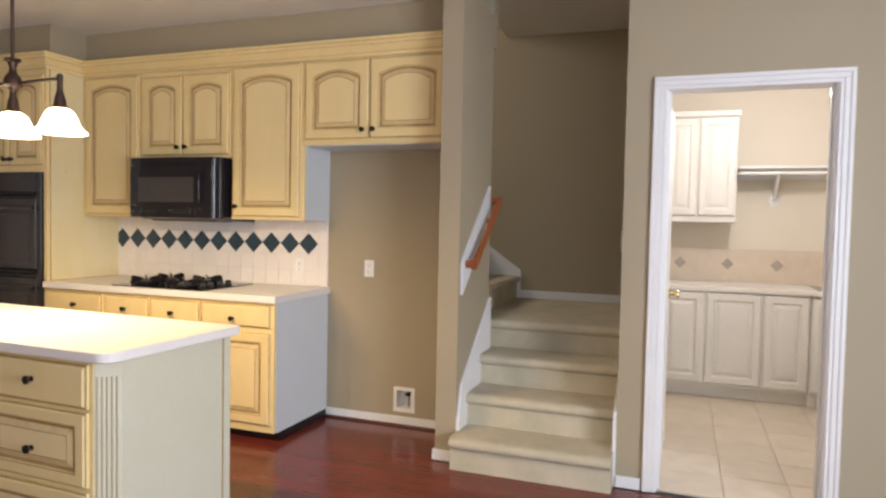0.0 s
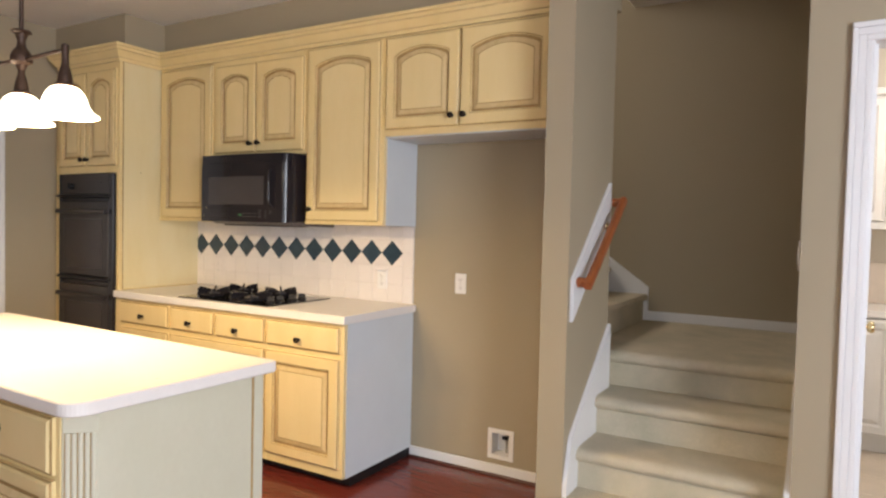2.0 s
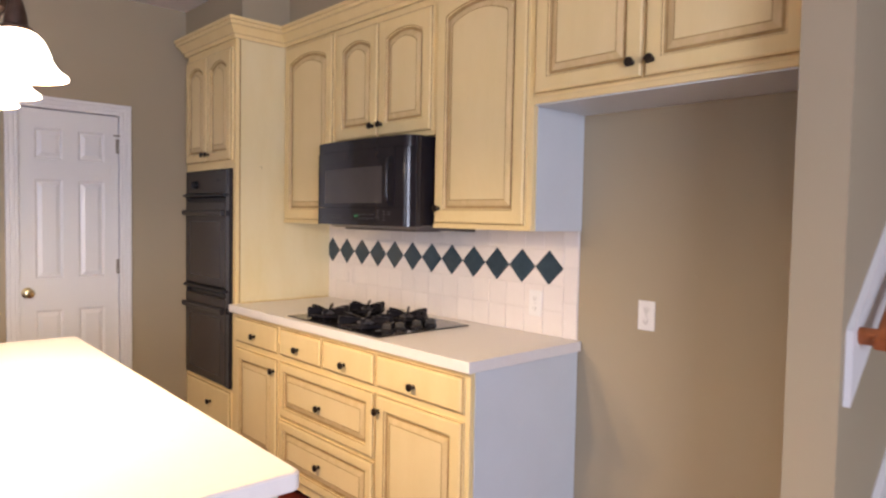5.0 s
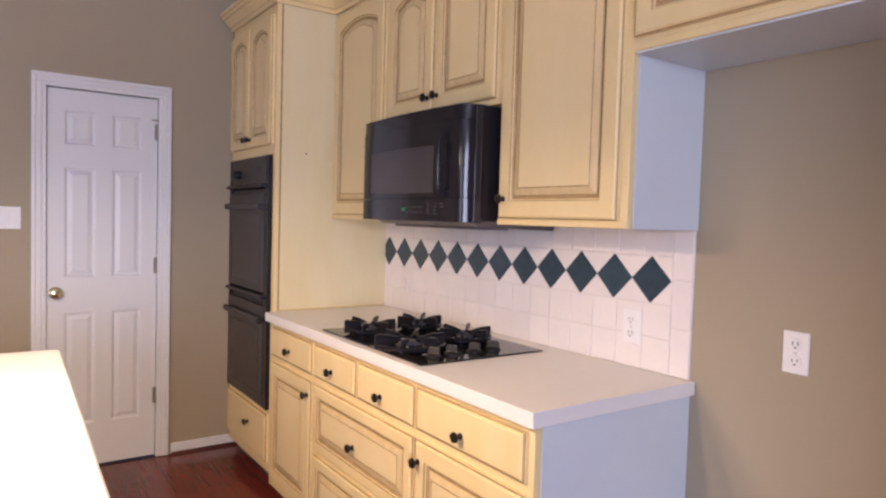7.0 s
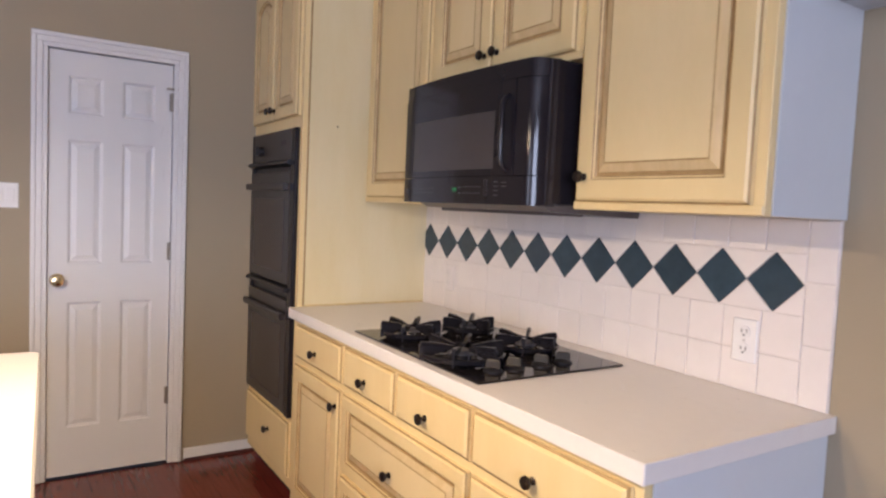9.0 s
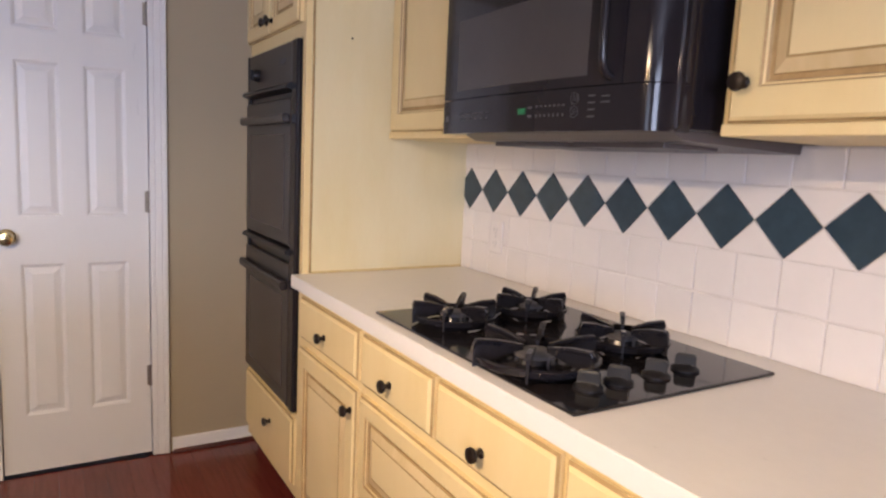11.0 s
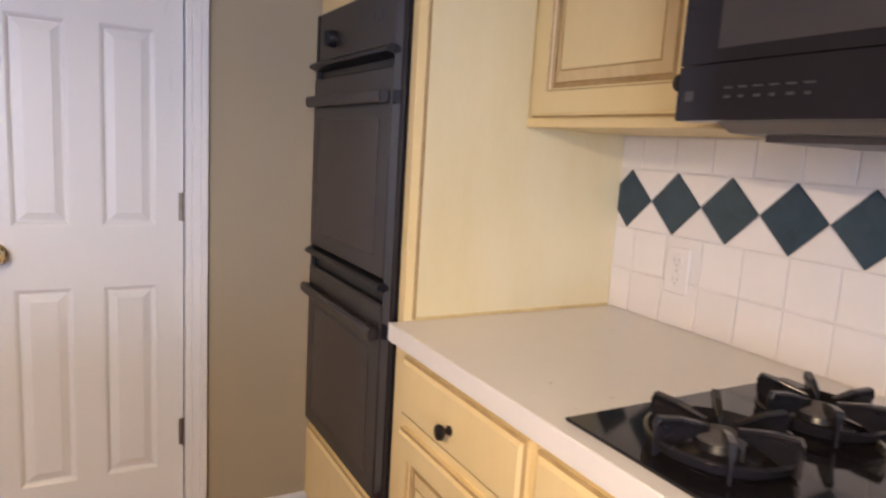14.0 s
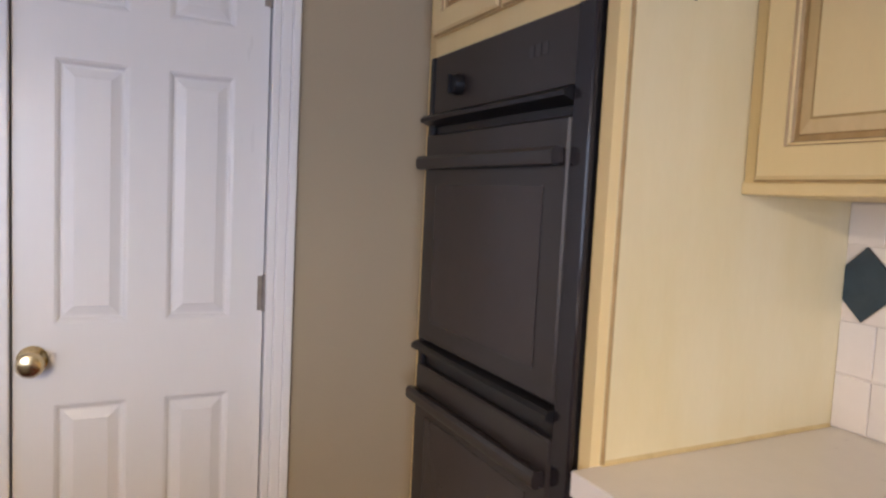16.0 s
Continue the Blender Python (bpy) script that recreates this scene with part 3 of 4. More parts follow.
for a, b in ((0.10, 0.405), (1.692, 1.712), (UT - 0.02, UT)):
    part("deck", boxes((TX0 + 0.02, TX1 - 0.02, TF + 0.02, UB - 0.02, a, b)), SIDE, tall)
part("face_frame", boxes((TX0, TX0 + 0.022, TF, TF + 0.0199, 0.10, UT), (TX1 - 0.030, TX1, TF, TF + 0.0199, 0.10, UT), (TX0 + 0.022, TX1 - 0.03, TF, TF + 0.0199, 0.10, 0.408), (TX0 + 0.022, TX1 - 0.03, TF, TF + 0.0199, 1.689, UT)), CREAM, tall)
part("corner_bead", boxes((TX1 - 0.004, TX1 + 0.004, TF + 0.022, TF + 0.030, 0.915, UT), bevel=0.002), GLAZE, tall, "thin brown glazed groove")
part("filler", boxes((WEST + 0.002, TX0 - 0.001, TF + 0.05, TF + 0.07, 0.09, UT)), CREAM, tall)
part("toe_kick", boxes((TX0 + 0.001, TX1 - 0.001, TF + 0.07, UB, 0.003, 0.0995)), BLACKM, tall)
part("nail_hole", lathe([(0.004, TX1 + 0.0002), (0.003, TX1 + 0.001)], (0, 4.02, 1.70), "x", 10), SLOT, tall)
drawer(tall, TX0 + 0.02, TX1 - 0.03, 0.150, 0.395, TF - 0.0005, (-1.955, 0.295))
cabinet_door(tall, TX0 + 0.012, -2.018, 1.735, 2.365, TF - 0.0005, 0.04, (-2.045, 1.778), 0.05)
cabinet_door(tall, -2.012, TX1 - 0.025, 1.735, 2.365, TF - 0.0005, 0.04, (-1.985, 1.778), 0.05)

# ---------------------------------------------------------------- appliances
# double wall oven
oven = thing("wall_oven", "black built-in double wall oven with two bar handles", "oven")
OX0, OX1, OF = -2.334, -1.708, 3.856
part("body", boxes((OX0 + 0.01, OX1 - 0.01, OF + 0.004, 4.40, 0.414, 1.686)), BLACKM, oven)
part("side_trim", boxes((OX0, OX0 + 0.022, OF - 0.010, OF + 0.003, 0.414, 1.685), bevel=0.003), BLACKM, oven)
part("side_trim", boxes((OX1 - 0.048, OX1, OF - 0.012, OF + 0.003, 0.414, 1.685), bevel=0.003), BLACK, oven)
part("control_panel", boxes((OX0 + 0.023, OX1 - 0.049, OF - 0.008, OF + 0.003, 1.548, 1.685), bevel=0.003), OVEN, oven)
part("control_knob", merge(lathe([(0.024, 0), (0.024, -0.012), (0.021, -0.022), (0.018, -0.024)], (-2.178, OF - 0.008, 1.602), "y", 20), boxes((-2.182, -2.174, OF - 0.040, OF - 0.03, 1.582, 1.622))), BLACKM, oven, "", True)
for k in range(3):
    part("display_digit", boxes((-1.90 + 0.022 * k, -1.886 + 0.022 * k, OF - 0.0095, OF - 0.0082, 1.615, 1.637)), PRINT, oven)
part("vent_ledge", extrude([(OF + 0.002, 1.552), (OF - 0.022, 1.545), (OF - 0.030, 1.538), (OF - 0.030, 1.530), (OF + 0.002, 1.518)], "x", OX0 - 0.003, OX1 - 0.049), BLACKM, oven)
part("vent_ledge", extrude([(OF + 0.002, 0.990), (OF - 0.020, 0.984), (OF - 0.028, 0.977), (OF - 0.028, 0.969), (OF + 0.002, 0.956)], "x", OX0 - 0.003, OX1 - 0.049), BLACKM, oven)
for z0, z1, zh in ((0.995, 1.498, 1.430), (0.420, 0.930, 0.858)):
    d = part("oven_door", boxes((OX0 + 0.004, OX1 - 0.050, OF - 0.014, OF + 0.003, z0, z1), bevel=0.004), OVEN, oven)
    part("oven_window", boxes((OX0 + 0.070, OX1 - 0.115, OF - 0.0155, OF - 0.0142, z0 + 0.05, z1 - 0.12)), OVENGLASS, d, "dark glass oven window")
    # flat grip with rounded nose, on a block at each end
    grip = [(-0.014, 0.010), (-0.026, 0.016), (-0.035, 0.015), (-0.040, 0.008), (-0.040, -0.008), (-0.036, -0.015), (-0.026, -0.017), (-0.020, -0.006)]
    bar = extrude([(OF + y - 0.002, zh + z) for y, z in grip], "x", OX0 + 0.008, OX1 - 0.058)
    part("handle", bar, OVEN, d, "black bar handle", True)
    for xa, xb in ((OX0 + 0.008, OX0 + 0.050), (OX1 - 0.125, OX1 - 0.0585)):
        part("handle_mount", boxes((xa, xb, OF - 0.030, OF - 0.0142, zh - 0.016, zh + 0.014), bevel=0.003), OVEN, d)

# over-the-range microwave with a slightly bowed front
mw = thing("microwave", "black over-the-range microwave with green clock", "microwave")
MX0, MX1, MZ0, MZ1 = -1.100, -0.366, 1.384, 1.794
MY = 4.060


def bow(x):
    u = (x - (MX0 + MX1) / 2) / ((MX1 - MX0) / 2)
    return MY - 0.022 * (1 - u * u) + 0.060 * max(0.0, (u - 0.87) / 0.13) ** 2.4


def bowed(x0, x1, z0, z1, front, back, steps=72):
    """A slab whose front follows the bowed door."""
    xs = [x0 + (x1 - x0) * i / steps for i in range(steps + 1)]
    outline = [(x, bow(x) - front) for x in xs] + [(x, max(bow(x) + 0.004, MY - back)) for x in reversed(xs)]
    return extrude(outline, "z", z0, z1)


part("body", boxes((MX0 + 0.002, MX1 - 0.002, MY + 0.03, UB, MZ0 + 0.004, MZ1), bevel=0.003), BLACK, mw)
part("bottom_pan", extrude([(MY + 0.02, MZ0 + 0.003), (MY + 0.06, MZ0 - 0.014), (UB - 0.02, MZ0 - 0.024), (UB - 0.012, MZ0 + 0.003)], "x", MX0 + 0.05, MX1 - 0.006), UNDER, mw, "grey-brown sloped underside")
for fx in (MX0 + 0.085, MX1 - 0.345):
    part("grease_filter", boxes((fx, fx + 0.26, MY + 0.10, MY + 0.26, MZ0 - 0.0255, MZ0 - 0.003), bevel=0.001), UNDER, mw, "grey mesh filter")
mdoor = part("door", bowed(MX0, -0.456, MZ0 + 0.085, MZ1 - 0.052, 0.012, -0.034), BLACK, mw, "", True)
part("door_window", bowed(MX0 + 0.075, -0.540, MZ0 + 0.105, MZ1 - 0.135, 0.0128, 0.0118), MWGLASS, mdoor, "dark screened window")
part("top_vent", bowed(MX0, MX1, MZ1 - 0.050, MZ1, 0.008, -0.034), BLACK, mw, "", True)
part("control_strip", bowed(MX0, MX1, MZ0, MZ0 + 0.083, 0.012, -0.034), BLACK, mw, "", True)
part("side_column", bowed(-0.454, MX1, MZ0 + 0.085, MZ1 - 0.052, 0.010, -0.034), BLACK, mw, "", True)
hx = -0.482
HANDLE = [(0.010, 0.098), (0.022, 0.102), (0.031, 0.112), (0.035, 0.130), (0.036, 0.165), (0.0365, 0.20), (0.036, 0.24), (0.035, 0.280), (0.031, 0.298), (0.022, 0.308), (0.010, 0.312)]
part("handle", sweep([(hx, bow(hx) - off, MZ0 + up) for off, up in HANDLE], 0.0085, 12, 1.0, (1, 0, 0)), BLACK, mdoor, "slim black vertical handle", True)


def print_bar(x, z, w, h):
    part("key_print", boxes((x, x + w, bow(x + w / 2) - 0.0134, bow(x + w / 2) - 0.0118, MZ0 + z, MZ0 + z + h)), PRINT, mw)


for c in range(6):
    print_bar(MX0 + 0.095 + 0.026 * c, 0.046, 0.015, 0.0025)
    print_bar(MX0 + 0.097 + 0.026 * c, 0.032, 0.008 if c % 2 else 0.011, 0.004)
for z in (0.030, 0.048):
    print_bar(MX0 + 0.390, z, 0.013, 0.005)
for c in range(7):
    print_bar(MX0 + 0.417 + 0.0135 * c, 0.030, 0.004, 0.006)
    print_bar(MX0 + 0.417 + 0.0135 * c, 0.050, 0.006, 0.004)
for z in (0.028, 0.054):
    ox, oz = MX0 + 0.531, MZ0 + z + 0.009
    ring_pts = [(ox + 0.011 * math.cos(2 * math.pi * k / 20), bow(ox) - 0.0124, oz + 0.011 * math.sin(2 * math.pi * k / 20)) for k in range(21)]
    part("key_ring", sweep(ring_pts, 0.0008, 6), PRINT, mw)
    for k in range(3):
        print_bar(ox - 0.005, z + 0.005 + 0.004 * k, 0.010, 0.0014)
for k in range(4):
    print_bar(MX0 + 0.567, 0.026 + 0.013 * k, 0.019, 0.0028)
for k in range(2):
    print_bar(MX0 + 0.600, 0.052 + 0.011 * k, 0.022, 0.0028)

# clock reading 9:09 in seven-segment figures
SEGMENTS = {"a": (0, 1, 2, 2), "b": (1, 1, 1, 2), "c": (1, 1, 0, 1), "d": (0, 1, 0, 0), "e": (0, 0, 0, 1), "f": (0, 0, 1, 2), "g": (0, 1, 1, 1)}
for digit, dx in (("abcdfg", 0.0), ("abcdef", 0.0105), ("abcdfg", 0.0185)):
    bars = []
    for sname in digit:
        ax, bx2, az, bz = SEGMENTS[sname]
        x = MX0 + 0.356 + dx
        bars.append((x + 0.0048 * ax - 0.0004, x + 0.0048 * bx2 + 0.0004, bow(x) - 0.0136, bow(x) - 0.0120, MZ0 + 0.038 + 0.0055 * az - 0.0004, MZ0 + 0.038 + 0.0055 * bz + 0.0004))
    part("clock_digit", boxes(*bars), DIGIT, mw, "green clock digit")
x = MX0 + 0.3635
part("clock_colon", boxes((x, x + 0.0012, bow(x) - 0.0136, bow(x) - 0.0120, MZ0 + 0.0405, MZ0 + 0.0418), (x, x + 0.0012, bow(x) - 0.0136, bow(x) - 0.0120, MZ0 + 0.0455, MZ0 + 0.0468)), DIGIT, mw, "green clock colon")
part("badge", bowed(MX0 + 0.018, MX0 + 0.036, MZ0 + 0.03, MZ0 + 0.045, 0.0134, 0.0122, 2), PRINT, mw)

# gas cooktop
cook = thing("gas_cooktop", "black glass gas cooktop with four burners and knobs", "cooktop")
CX0, CX1, CY0, CY1, CZ = -1.076, -0.320, 3.856, 4.396, 0.9145
part("glass_top", boxes((CX0, CX1, CY0, CY1, CZ, CZ + 0.006), bevel=0.002), COOKGLASS, cook)


def burner(x, y, r):
    z = CZ + 0.006
    b = part("burner_base", lathe([(r * 0.62, z), (r * 0.60, z + 0.006), (r * 0.40, z + 0.012), (r * 0.36, z + 0.022), (r * 0.34, z + 0.022)], (x, y, 0), "z", 28), IRON, cook, "", True)
    part("burner_cap", lathe([(r * 0.37, z + 0.0225), (r * 0.38, z + 0.028), (r * 0.30, z + 0.032), (r * 0.10, z + 0.033)], (x, y, 0), "z", 28), CAP, b, "", True)
    ringp = [(r * 0.80, z + 0.004), (r * 0.90, z + 0.003), (r * 1.08, z + 0.014), (r * 1.12, z + 0.026), (r * 1.07, z + 0.029), (r * 0.98, z + 0.020), (r * 0.86, z + 0.010)]
    bm = bmesh.new()
    rows = []
    n = 36
    for i in range(n):
        a = 2 * math.pi * i / n
        rows.append([bm.verts.new((x + p * math.cos(a), y + p * math.sin(a), h)) for p, h in ringp])
    for i in range(n):
        for k in range(len(ringp)):
            bm.faces.new((rows[i][k], rows[i][(k + 1) % len(ringp)], rows[(i + 1) % n][(k + 1) % len(ringp)], rows[(i + 1) % n][k]))
    g = part("grate_ring", bm, IRON, cook, "black cast iron grate", True)
    for i in range(6):
        a = 2 * math.pi * (i + 0.25) / 6
        u, w = Vector((math.cos(a), math.sin(a), 0)), Vector((-math.sin(a), math.cos(a), 0))
        c = Vector((x, y, 0))
        # a fin with a tapering top, tall at the rim and tapering to a thin tongue over the burner
        cuts = ((r * 1.14, 0.0055, z + 0.004, z + 0.050), (r * 1.09, 0.0065, z + 0.004, z + 0.059), (r * 0.72, 0.0060, z + 0.020, z + 0.056), (r * 0.45, 0.0052, z + 0.029, z + 0.050), (r * 0.24, 0.0035, z + 0.035, z + 0.045))
        bm = loops([[c + u * d + w * q + Vector((0, 0, h)) for q, h in ((-hw * 0.35, lo), (hw * 0.35, lo), (hw * 0.5, hi - 0.012), (hw, hi - 0.003), (hw * 0.8, hi), (-hw * 0.8, hi), (-hw, hi - 0.003), (-hw * 0.5, hi - 0.012))] for d, hw, lo, hi in cuts])
        part("grate_finger", bm, IRON, g)
    part("igniter", lathe([(0.003, z + 0.008), (0.003, z + 0.028), (0.0012, z + 0.033)], (x + r * 0.46, y - r * 0.1, 0), "z", 8), CAP, b)


burner(-0.895, 3.983, 0.093)
burner(-0.903, 4.226, 0.086)
burner(-0.548, 3.958, 0.115)
burner(-0.580, 4.228, 0.094)
for kx, ky in ((-0.403, 3.965), (-0.403, 4.040), (-0.403, 4.140), (-0.408, 4.230)):
    z = CZ + 0.006
    k = part("control_knob", lathe([(0.028, z), (0.028, z + 0.004), (0.024, z + 0.008), (0.014, z + 0.012), (0.008, z + 0.013)], (kx, ky, 0), "z", 22), KNOB, cook, "", True)
    bm = loops([[(-a, -b, h), (a, -b, h), (a, b, h), (-a, b, h)] for a, b, h in ((0.019, 0.009, z + 0.008), (0.021, 0.007, z + 0.014), (0.020, 0.005, z + 0.029), (0.015, 0.003, z + 0.034))])
    bm.transform(Matrix.Translation((kx, ky, 0)) @ pose(0, 0, 0, 0, 0, 35))
    part("knob_grip", bm, KNOB, k)


# ---------------------------------------------------------------- wall plates
def outlet(x, y, z, name="wall_outlet", label="white duplex outlet with plate", slot=None, plate=None):
    o = thing(name, label, "outlet", at=(0, 0, 0))
    part("plate", boxes((x - 0.036, x + 0.036, y - 0.006, y, z - 0.058, z + 0.058), bevel=0.003), plate or PLASTIC, o)
    for dz in (-0.023, 0.023):
        s = part("socket", lathe([(0.017, -0.0062), (0.0165, -0.008), (0.014, -0.0083)], (x, y, z + dz), "y", 18), plate or PLASTIC, o)
        part("slot", boxes((x - 0.008, x - 0.006, y - 0.0092, y - 0.0084, z + dz - 0.003, z + dz + 0.008), (x + 0.006, x + 0.008, y - 0.0092, y - 0.0084, z + dz - 0.003, z + dz + 0.008), (x - 0.0025, x + 0.0025, y - 0.0092, y - 0.0084, z + dz - 0.011, z + dz - 0.007)), slot or SLOT, s)
    part("screw", lathe([(0.003, -0.0062), (0.003, -0.0075)], (x, y, z), "y", 8), STEEL, o)
    return o


outlet(0.008, BACK - 0.0115, 1.052, label="white duplex outlet on the tiled backsplash")
outlet(-1.440, BACK - 0.0115, 1.057, label="white duplex outlet with pale slots on the tiled backsplash", slot=STEEL, plate=TILE)
outlet(0.551, BACK - 0.0005, 1.060, label="white duplex outlet in the fridge alcove")

sw = thing("light_switch", "white double rocker light switch on the wall", "switch")
part("plate", boxes((WEST + 0.0005, WEST + 0.0065, 2.738, 2.848, 1.282, 1.394), bevel=0.003), PLASTIC, sw)
for sy in (2.771, 2.815):
    part("rocker", boxes((WEST + 0.0066, WEST + 0.011, sy - 0.016, sy + 0.016, 1.306, 1.370), bevel=0.002), PLASTIC, sw)

ssw = thing("light_switch", "white light switch on the stair wall", "switch")
part("plate", boxes((STAIR_R - 0.0065, STAIR_R - 0.0005, LANE + 0.03, LANE + 0.10, 1.25, 1.365), bevel=0.002), PLASTIC, ssw)
part("rocker", boxes((STAIR_R - 0.011, STAIR_R - 0.0066, LANE + 0.05, LANE + 0.08, 1.275, 1.34), bevel=0.002), PLASTIC, ssw)

# recessed water box for a fridge
valve = thing("water_supply_box", "white recessed ice-maker water box with valve", "outlet box")
Y0, Y1 = BACK - 0.006, BACK + 0.075
part("flange", boxes((VX - 0.078, VX - 0.053, Y0, BACK - 0.0005, VZ - 0.085, VZ + 0.085), (VX + 0.053, VX + 0.078, Y0, BACK - 0.0005, VZ - 0.085, VZ + 0.085), (VX - 0.053, VX + 0.053, Y0, BACK - 0.0005, VZ + 0.060, VZ + 0.085), (VX - 0.053, VX + 0.053, Y0, BACK - 0.0005, VZ - 0.085, VZ - 0.060)), PLASTIC, valve)
part("liner", boxes((VX - 0.057, VX - 0.053, BACK, Y1, VZ - 0.064, VZ + 0.064), (VX + 0.053, VX + 0.057, BACK, Y1, VZ - 0.064, VZ + 0.064), (VX - 0.053, VX + 0.053, BACK, Y1, VZ + 0.060, VZ + 0.064), (VX - 0.053, VX + 0.053, BACK, Y1, VZ - 0.064, VZ - 0.060), (VX - 0.057, VX + 0.057, Y1, Y1 + 0.004, VZ - 0.064, VZ + 0.064)), PLASTIC, valve, "white moulded box liner")
v = part("valve", merge(lathe([(0.012, Y1), (0.012, Y1 - 0.038), (0.008, Y1 - 0.042)], (VX + 0.014, 0, VZ + 0.030), "y", 14), lathe([(0.008, VZ - 0.058), (0.008, VZ + 0.028)], (VX + 0.014, Y1 - 0.024, 0), "z", 10)), STEEL, valve, "metal stop valve", True)
part("valve_handle", boxes((VX - 0.004, VX + 0.032, Y1 - 0.054, Y1 - 0.042, VZ + 0.020, VZ + 0.040), bevel=0.004), BLACKM, v, "dark valve handle")

# ---------------------------------------------------------------- island
IX0, IX1, IY0, IY1 = -1.08, 0.704, 2.178, 2.815
isl = thing("kitchen_island", "cream glazed island with drawers and fluted corner", "island")
CH = 0.062
out = [(IX0, IY0), (IX1 - CH, IY0), (IX1, IY0 + CH), (IX1, IY1), (IX0, IY1)]
part("body", extrude(out, "z", 0.10, BT), ISLE, isl)
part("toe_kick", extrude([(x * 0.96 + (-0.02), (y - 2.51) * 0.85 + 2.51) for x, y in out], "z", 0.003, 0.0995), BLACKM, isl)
part("corner_strip", boxes((IX1 - 0.002, IX1 + 0.006, IY1 - 0.035, IY1 + 0.004, 0.10, BT), bevel=0.002), ISLE, isl)
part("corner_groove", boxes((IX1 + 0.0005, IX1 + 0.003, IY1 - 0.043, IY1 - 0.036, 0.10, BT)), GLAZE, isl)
c0, dirx = Vector((IX1 - CH, IY0, 0)), Vector((1, 1, 0)).normalized()
nrm = Vector((1, -1, 0)).normalized()
for k in range(5):
    a = 0.006 + k * 0.0160
    ring = []
    for i in range(7):
        t = math.pi * i / 6
        ring.append((a + 0.0065 - 0.0065 * math.cos(t), 0.0005 + 0.0045 * math.sin(t)))
    bm = loops([[c0 + dirx * u + nrm * w + Vector((0, 0, z)) for u, w in ring] for z in (0.14, 0.815)])
    part("flute", bm, ISLE, isl)
    part("flute_groove", loops([[c0 + dirx * u + nrm * 0.0012 + Vector((0, 0, z)) for u, z in ((a - 0.0024, 0.14), (a - 0.0001, 0.14), (a - 0.0001, 0.815), (a - 0.0024, 0.815))], [c0 + dirx * u + nrm * 0.0002 + Vector((0, 0, z)) for u, z in ((a - 0.0024, 0.14), (a - 0.0001, 0.14), (a - 0.0001, 0.815), (a - 0.0024, 0.815))]]), GLAZE, isl)
part("face_frame", boxes((IX0, IX1 - CH - 0.002, IY0 - 0.006, IY0 - 0.0005, 0.10, BT), bevel=0.001), CREAM, isl)
face = IY0 - 0.0065
xs = (0.622, 0.075, -0.47, -1.015)
for n in range(3):
    x1, x0 = xs[n], xs[n + 1] + 0.018
    cx = (x0 + x1) / 2
    drawer(isl, x0, x1, 0.700, 0.858, face, (cx, 0.786))
    cabinet_door(isl, x0, x1, 0.415, 0.685, face, 0, (cx, 0.530), 0.045, "drawer_front")
    cabinet_door(isl, x0, x1, 0.125, 0.395, face, 0, (cx, 0.26), 0.045, "drawer_front")


def slab_outline(x0, x1, y0, y1, r, n=8):
    pts = []
    for cx, cy, a0 in ((x1 - r, y0 + r, -90), (x1 - 0.02, y1 - 0.02, 0), (x0 + 0.02, y1 - 0.02, 90), (x0 + 0.02, y0 + 0.02, 180)):
        rr = r if a0 == -90 else 0.02
        for i in range(n + 1):
            a = radians(a0 + 90 * i / n)
            pts.append((cx + rr * math.cos(a), cy + rr * math.sin(a)))
    return pts


def inset(pts, d):
    c = Vector((sum(p[0] for p in pts) / len(pts), sum(p[1] for p in pts) / len(pts)))
    return [(p[0] - d * (1 if p[0] > c.x else -1), p[1] - d * (1 if p[1] > c.y else -1)) for p in pts]


top = slab_outline(IX0 - 0.035, IX1 + 0.038, IY0 - 0.04, IY1 + 0.040, 0.06)
rings = [(inset(top, 0.004), BT + 0.001), (top, BT + 0.005), (top, 0.910), (inset(top, 0.004), 0.914)]
itop = thing("island_countertop", "white laminate island countertop with rounded corner", "countertop")
part("slab", loops([[(x, y, z) for x, y in inset(top, 0.0045)] for z in (BT + 0.001, 0.9138)]), COUNTER, itop)
part("edge_band", loops([[(x, y, z) for x, y in o] for o, z in rings], False), COUNTER, itop)

# the island stands a little askew to the wall
askew = Matrix.Translation((0.742, 2.855, 0)) @ pose(0, 0, 0, 0, 0, -1.6) @ Matrix.Translation((-0.742, -2.855, 0))
isl.matrix_world = askew
itop.matrix_world = askew

# island pendant: rod, hub, two arms, three bell shades
pend = thing("pendant_light", "bronze island light with three lit bell shades", "pendant light")
PX, PY, GAPX = -0.180, 2.489, 0.275
part("canopy", lathe([(0.065, HIGH - 0.001), (0.063, HIGH - 0.012), (0.03, HIGH - 0.03), (0.012, HIGH - 0.04)], (PX, PY, 0), "z", 24), RUST, pend, "", True)
part("rod", lathe([(0.0075, 2.04), (0.0075, HIGH - 0.035)], (PX, PY, 0), "z", 12), RUST, pend, "", True)
part("hub", lathe([(0.010, 2.062), (0.030, 2.058), (0.034, 2.050), (0.022, 2.044), (0.013, 2.020), (0.016, 1.998), (0.030, 1.980), (0.036, 1.962), (0.036, 1.944), (0.020, 1.934), (0.012, 1.915), (0.006, 1.908)], (PX, PY, 0), "z", 24), RUST, pend, "turned bronze hub", True)
for s in (-1, 1):
    pts = [(PX + s * GAPX * i / 12, PY, 1.950 + 0.008 * math.sin(math.pi * i / 24)) for i in range(13)]
    part("arm", sweep(pts, 0.0072, 10), RUST, pend, "", True)
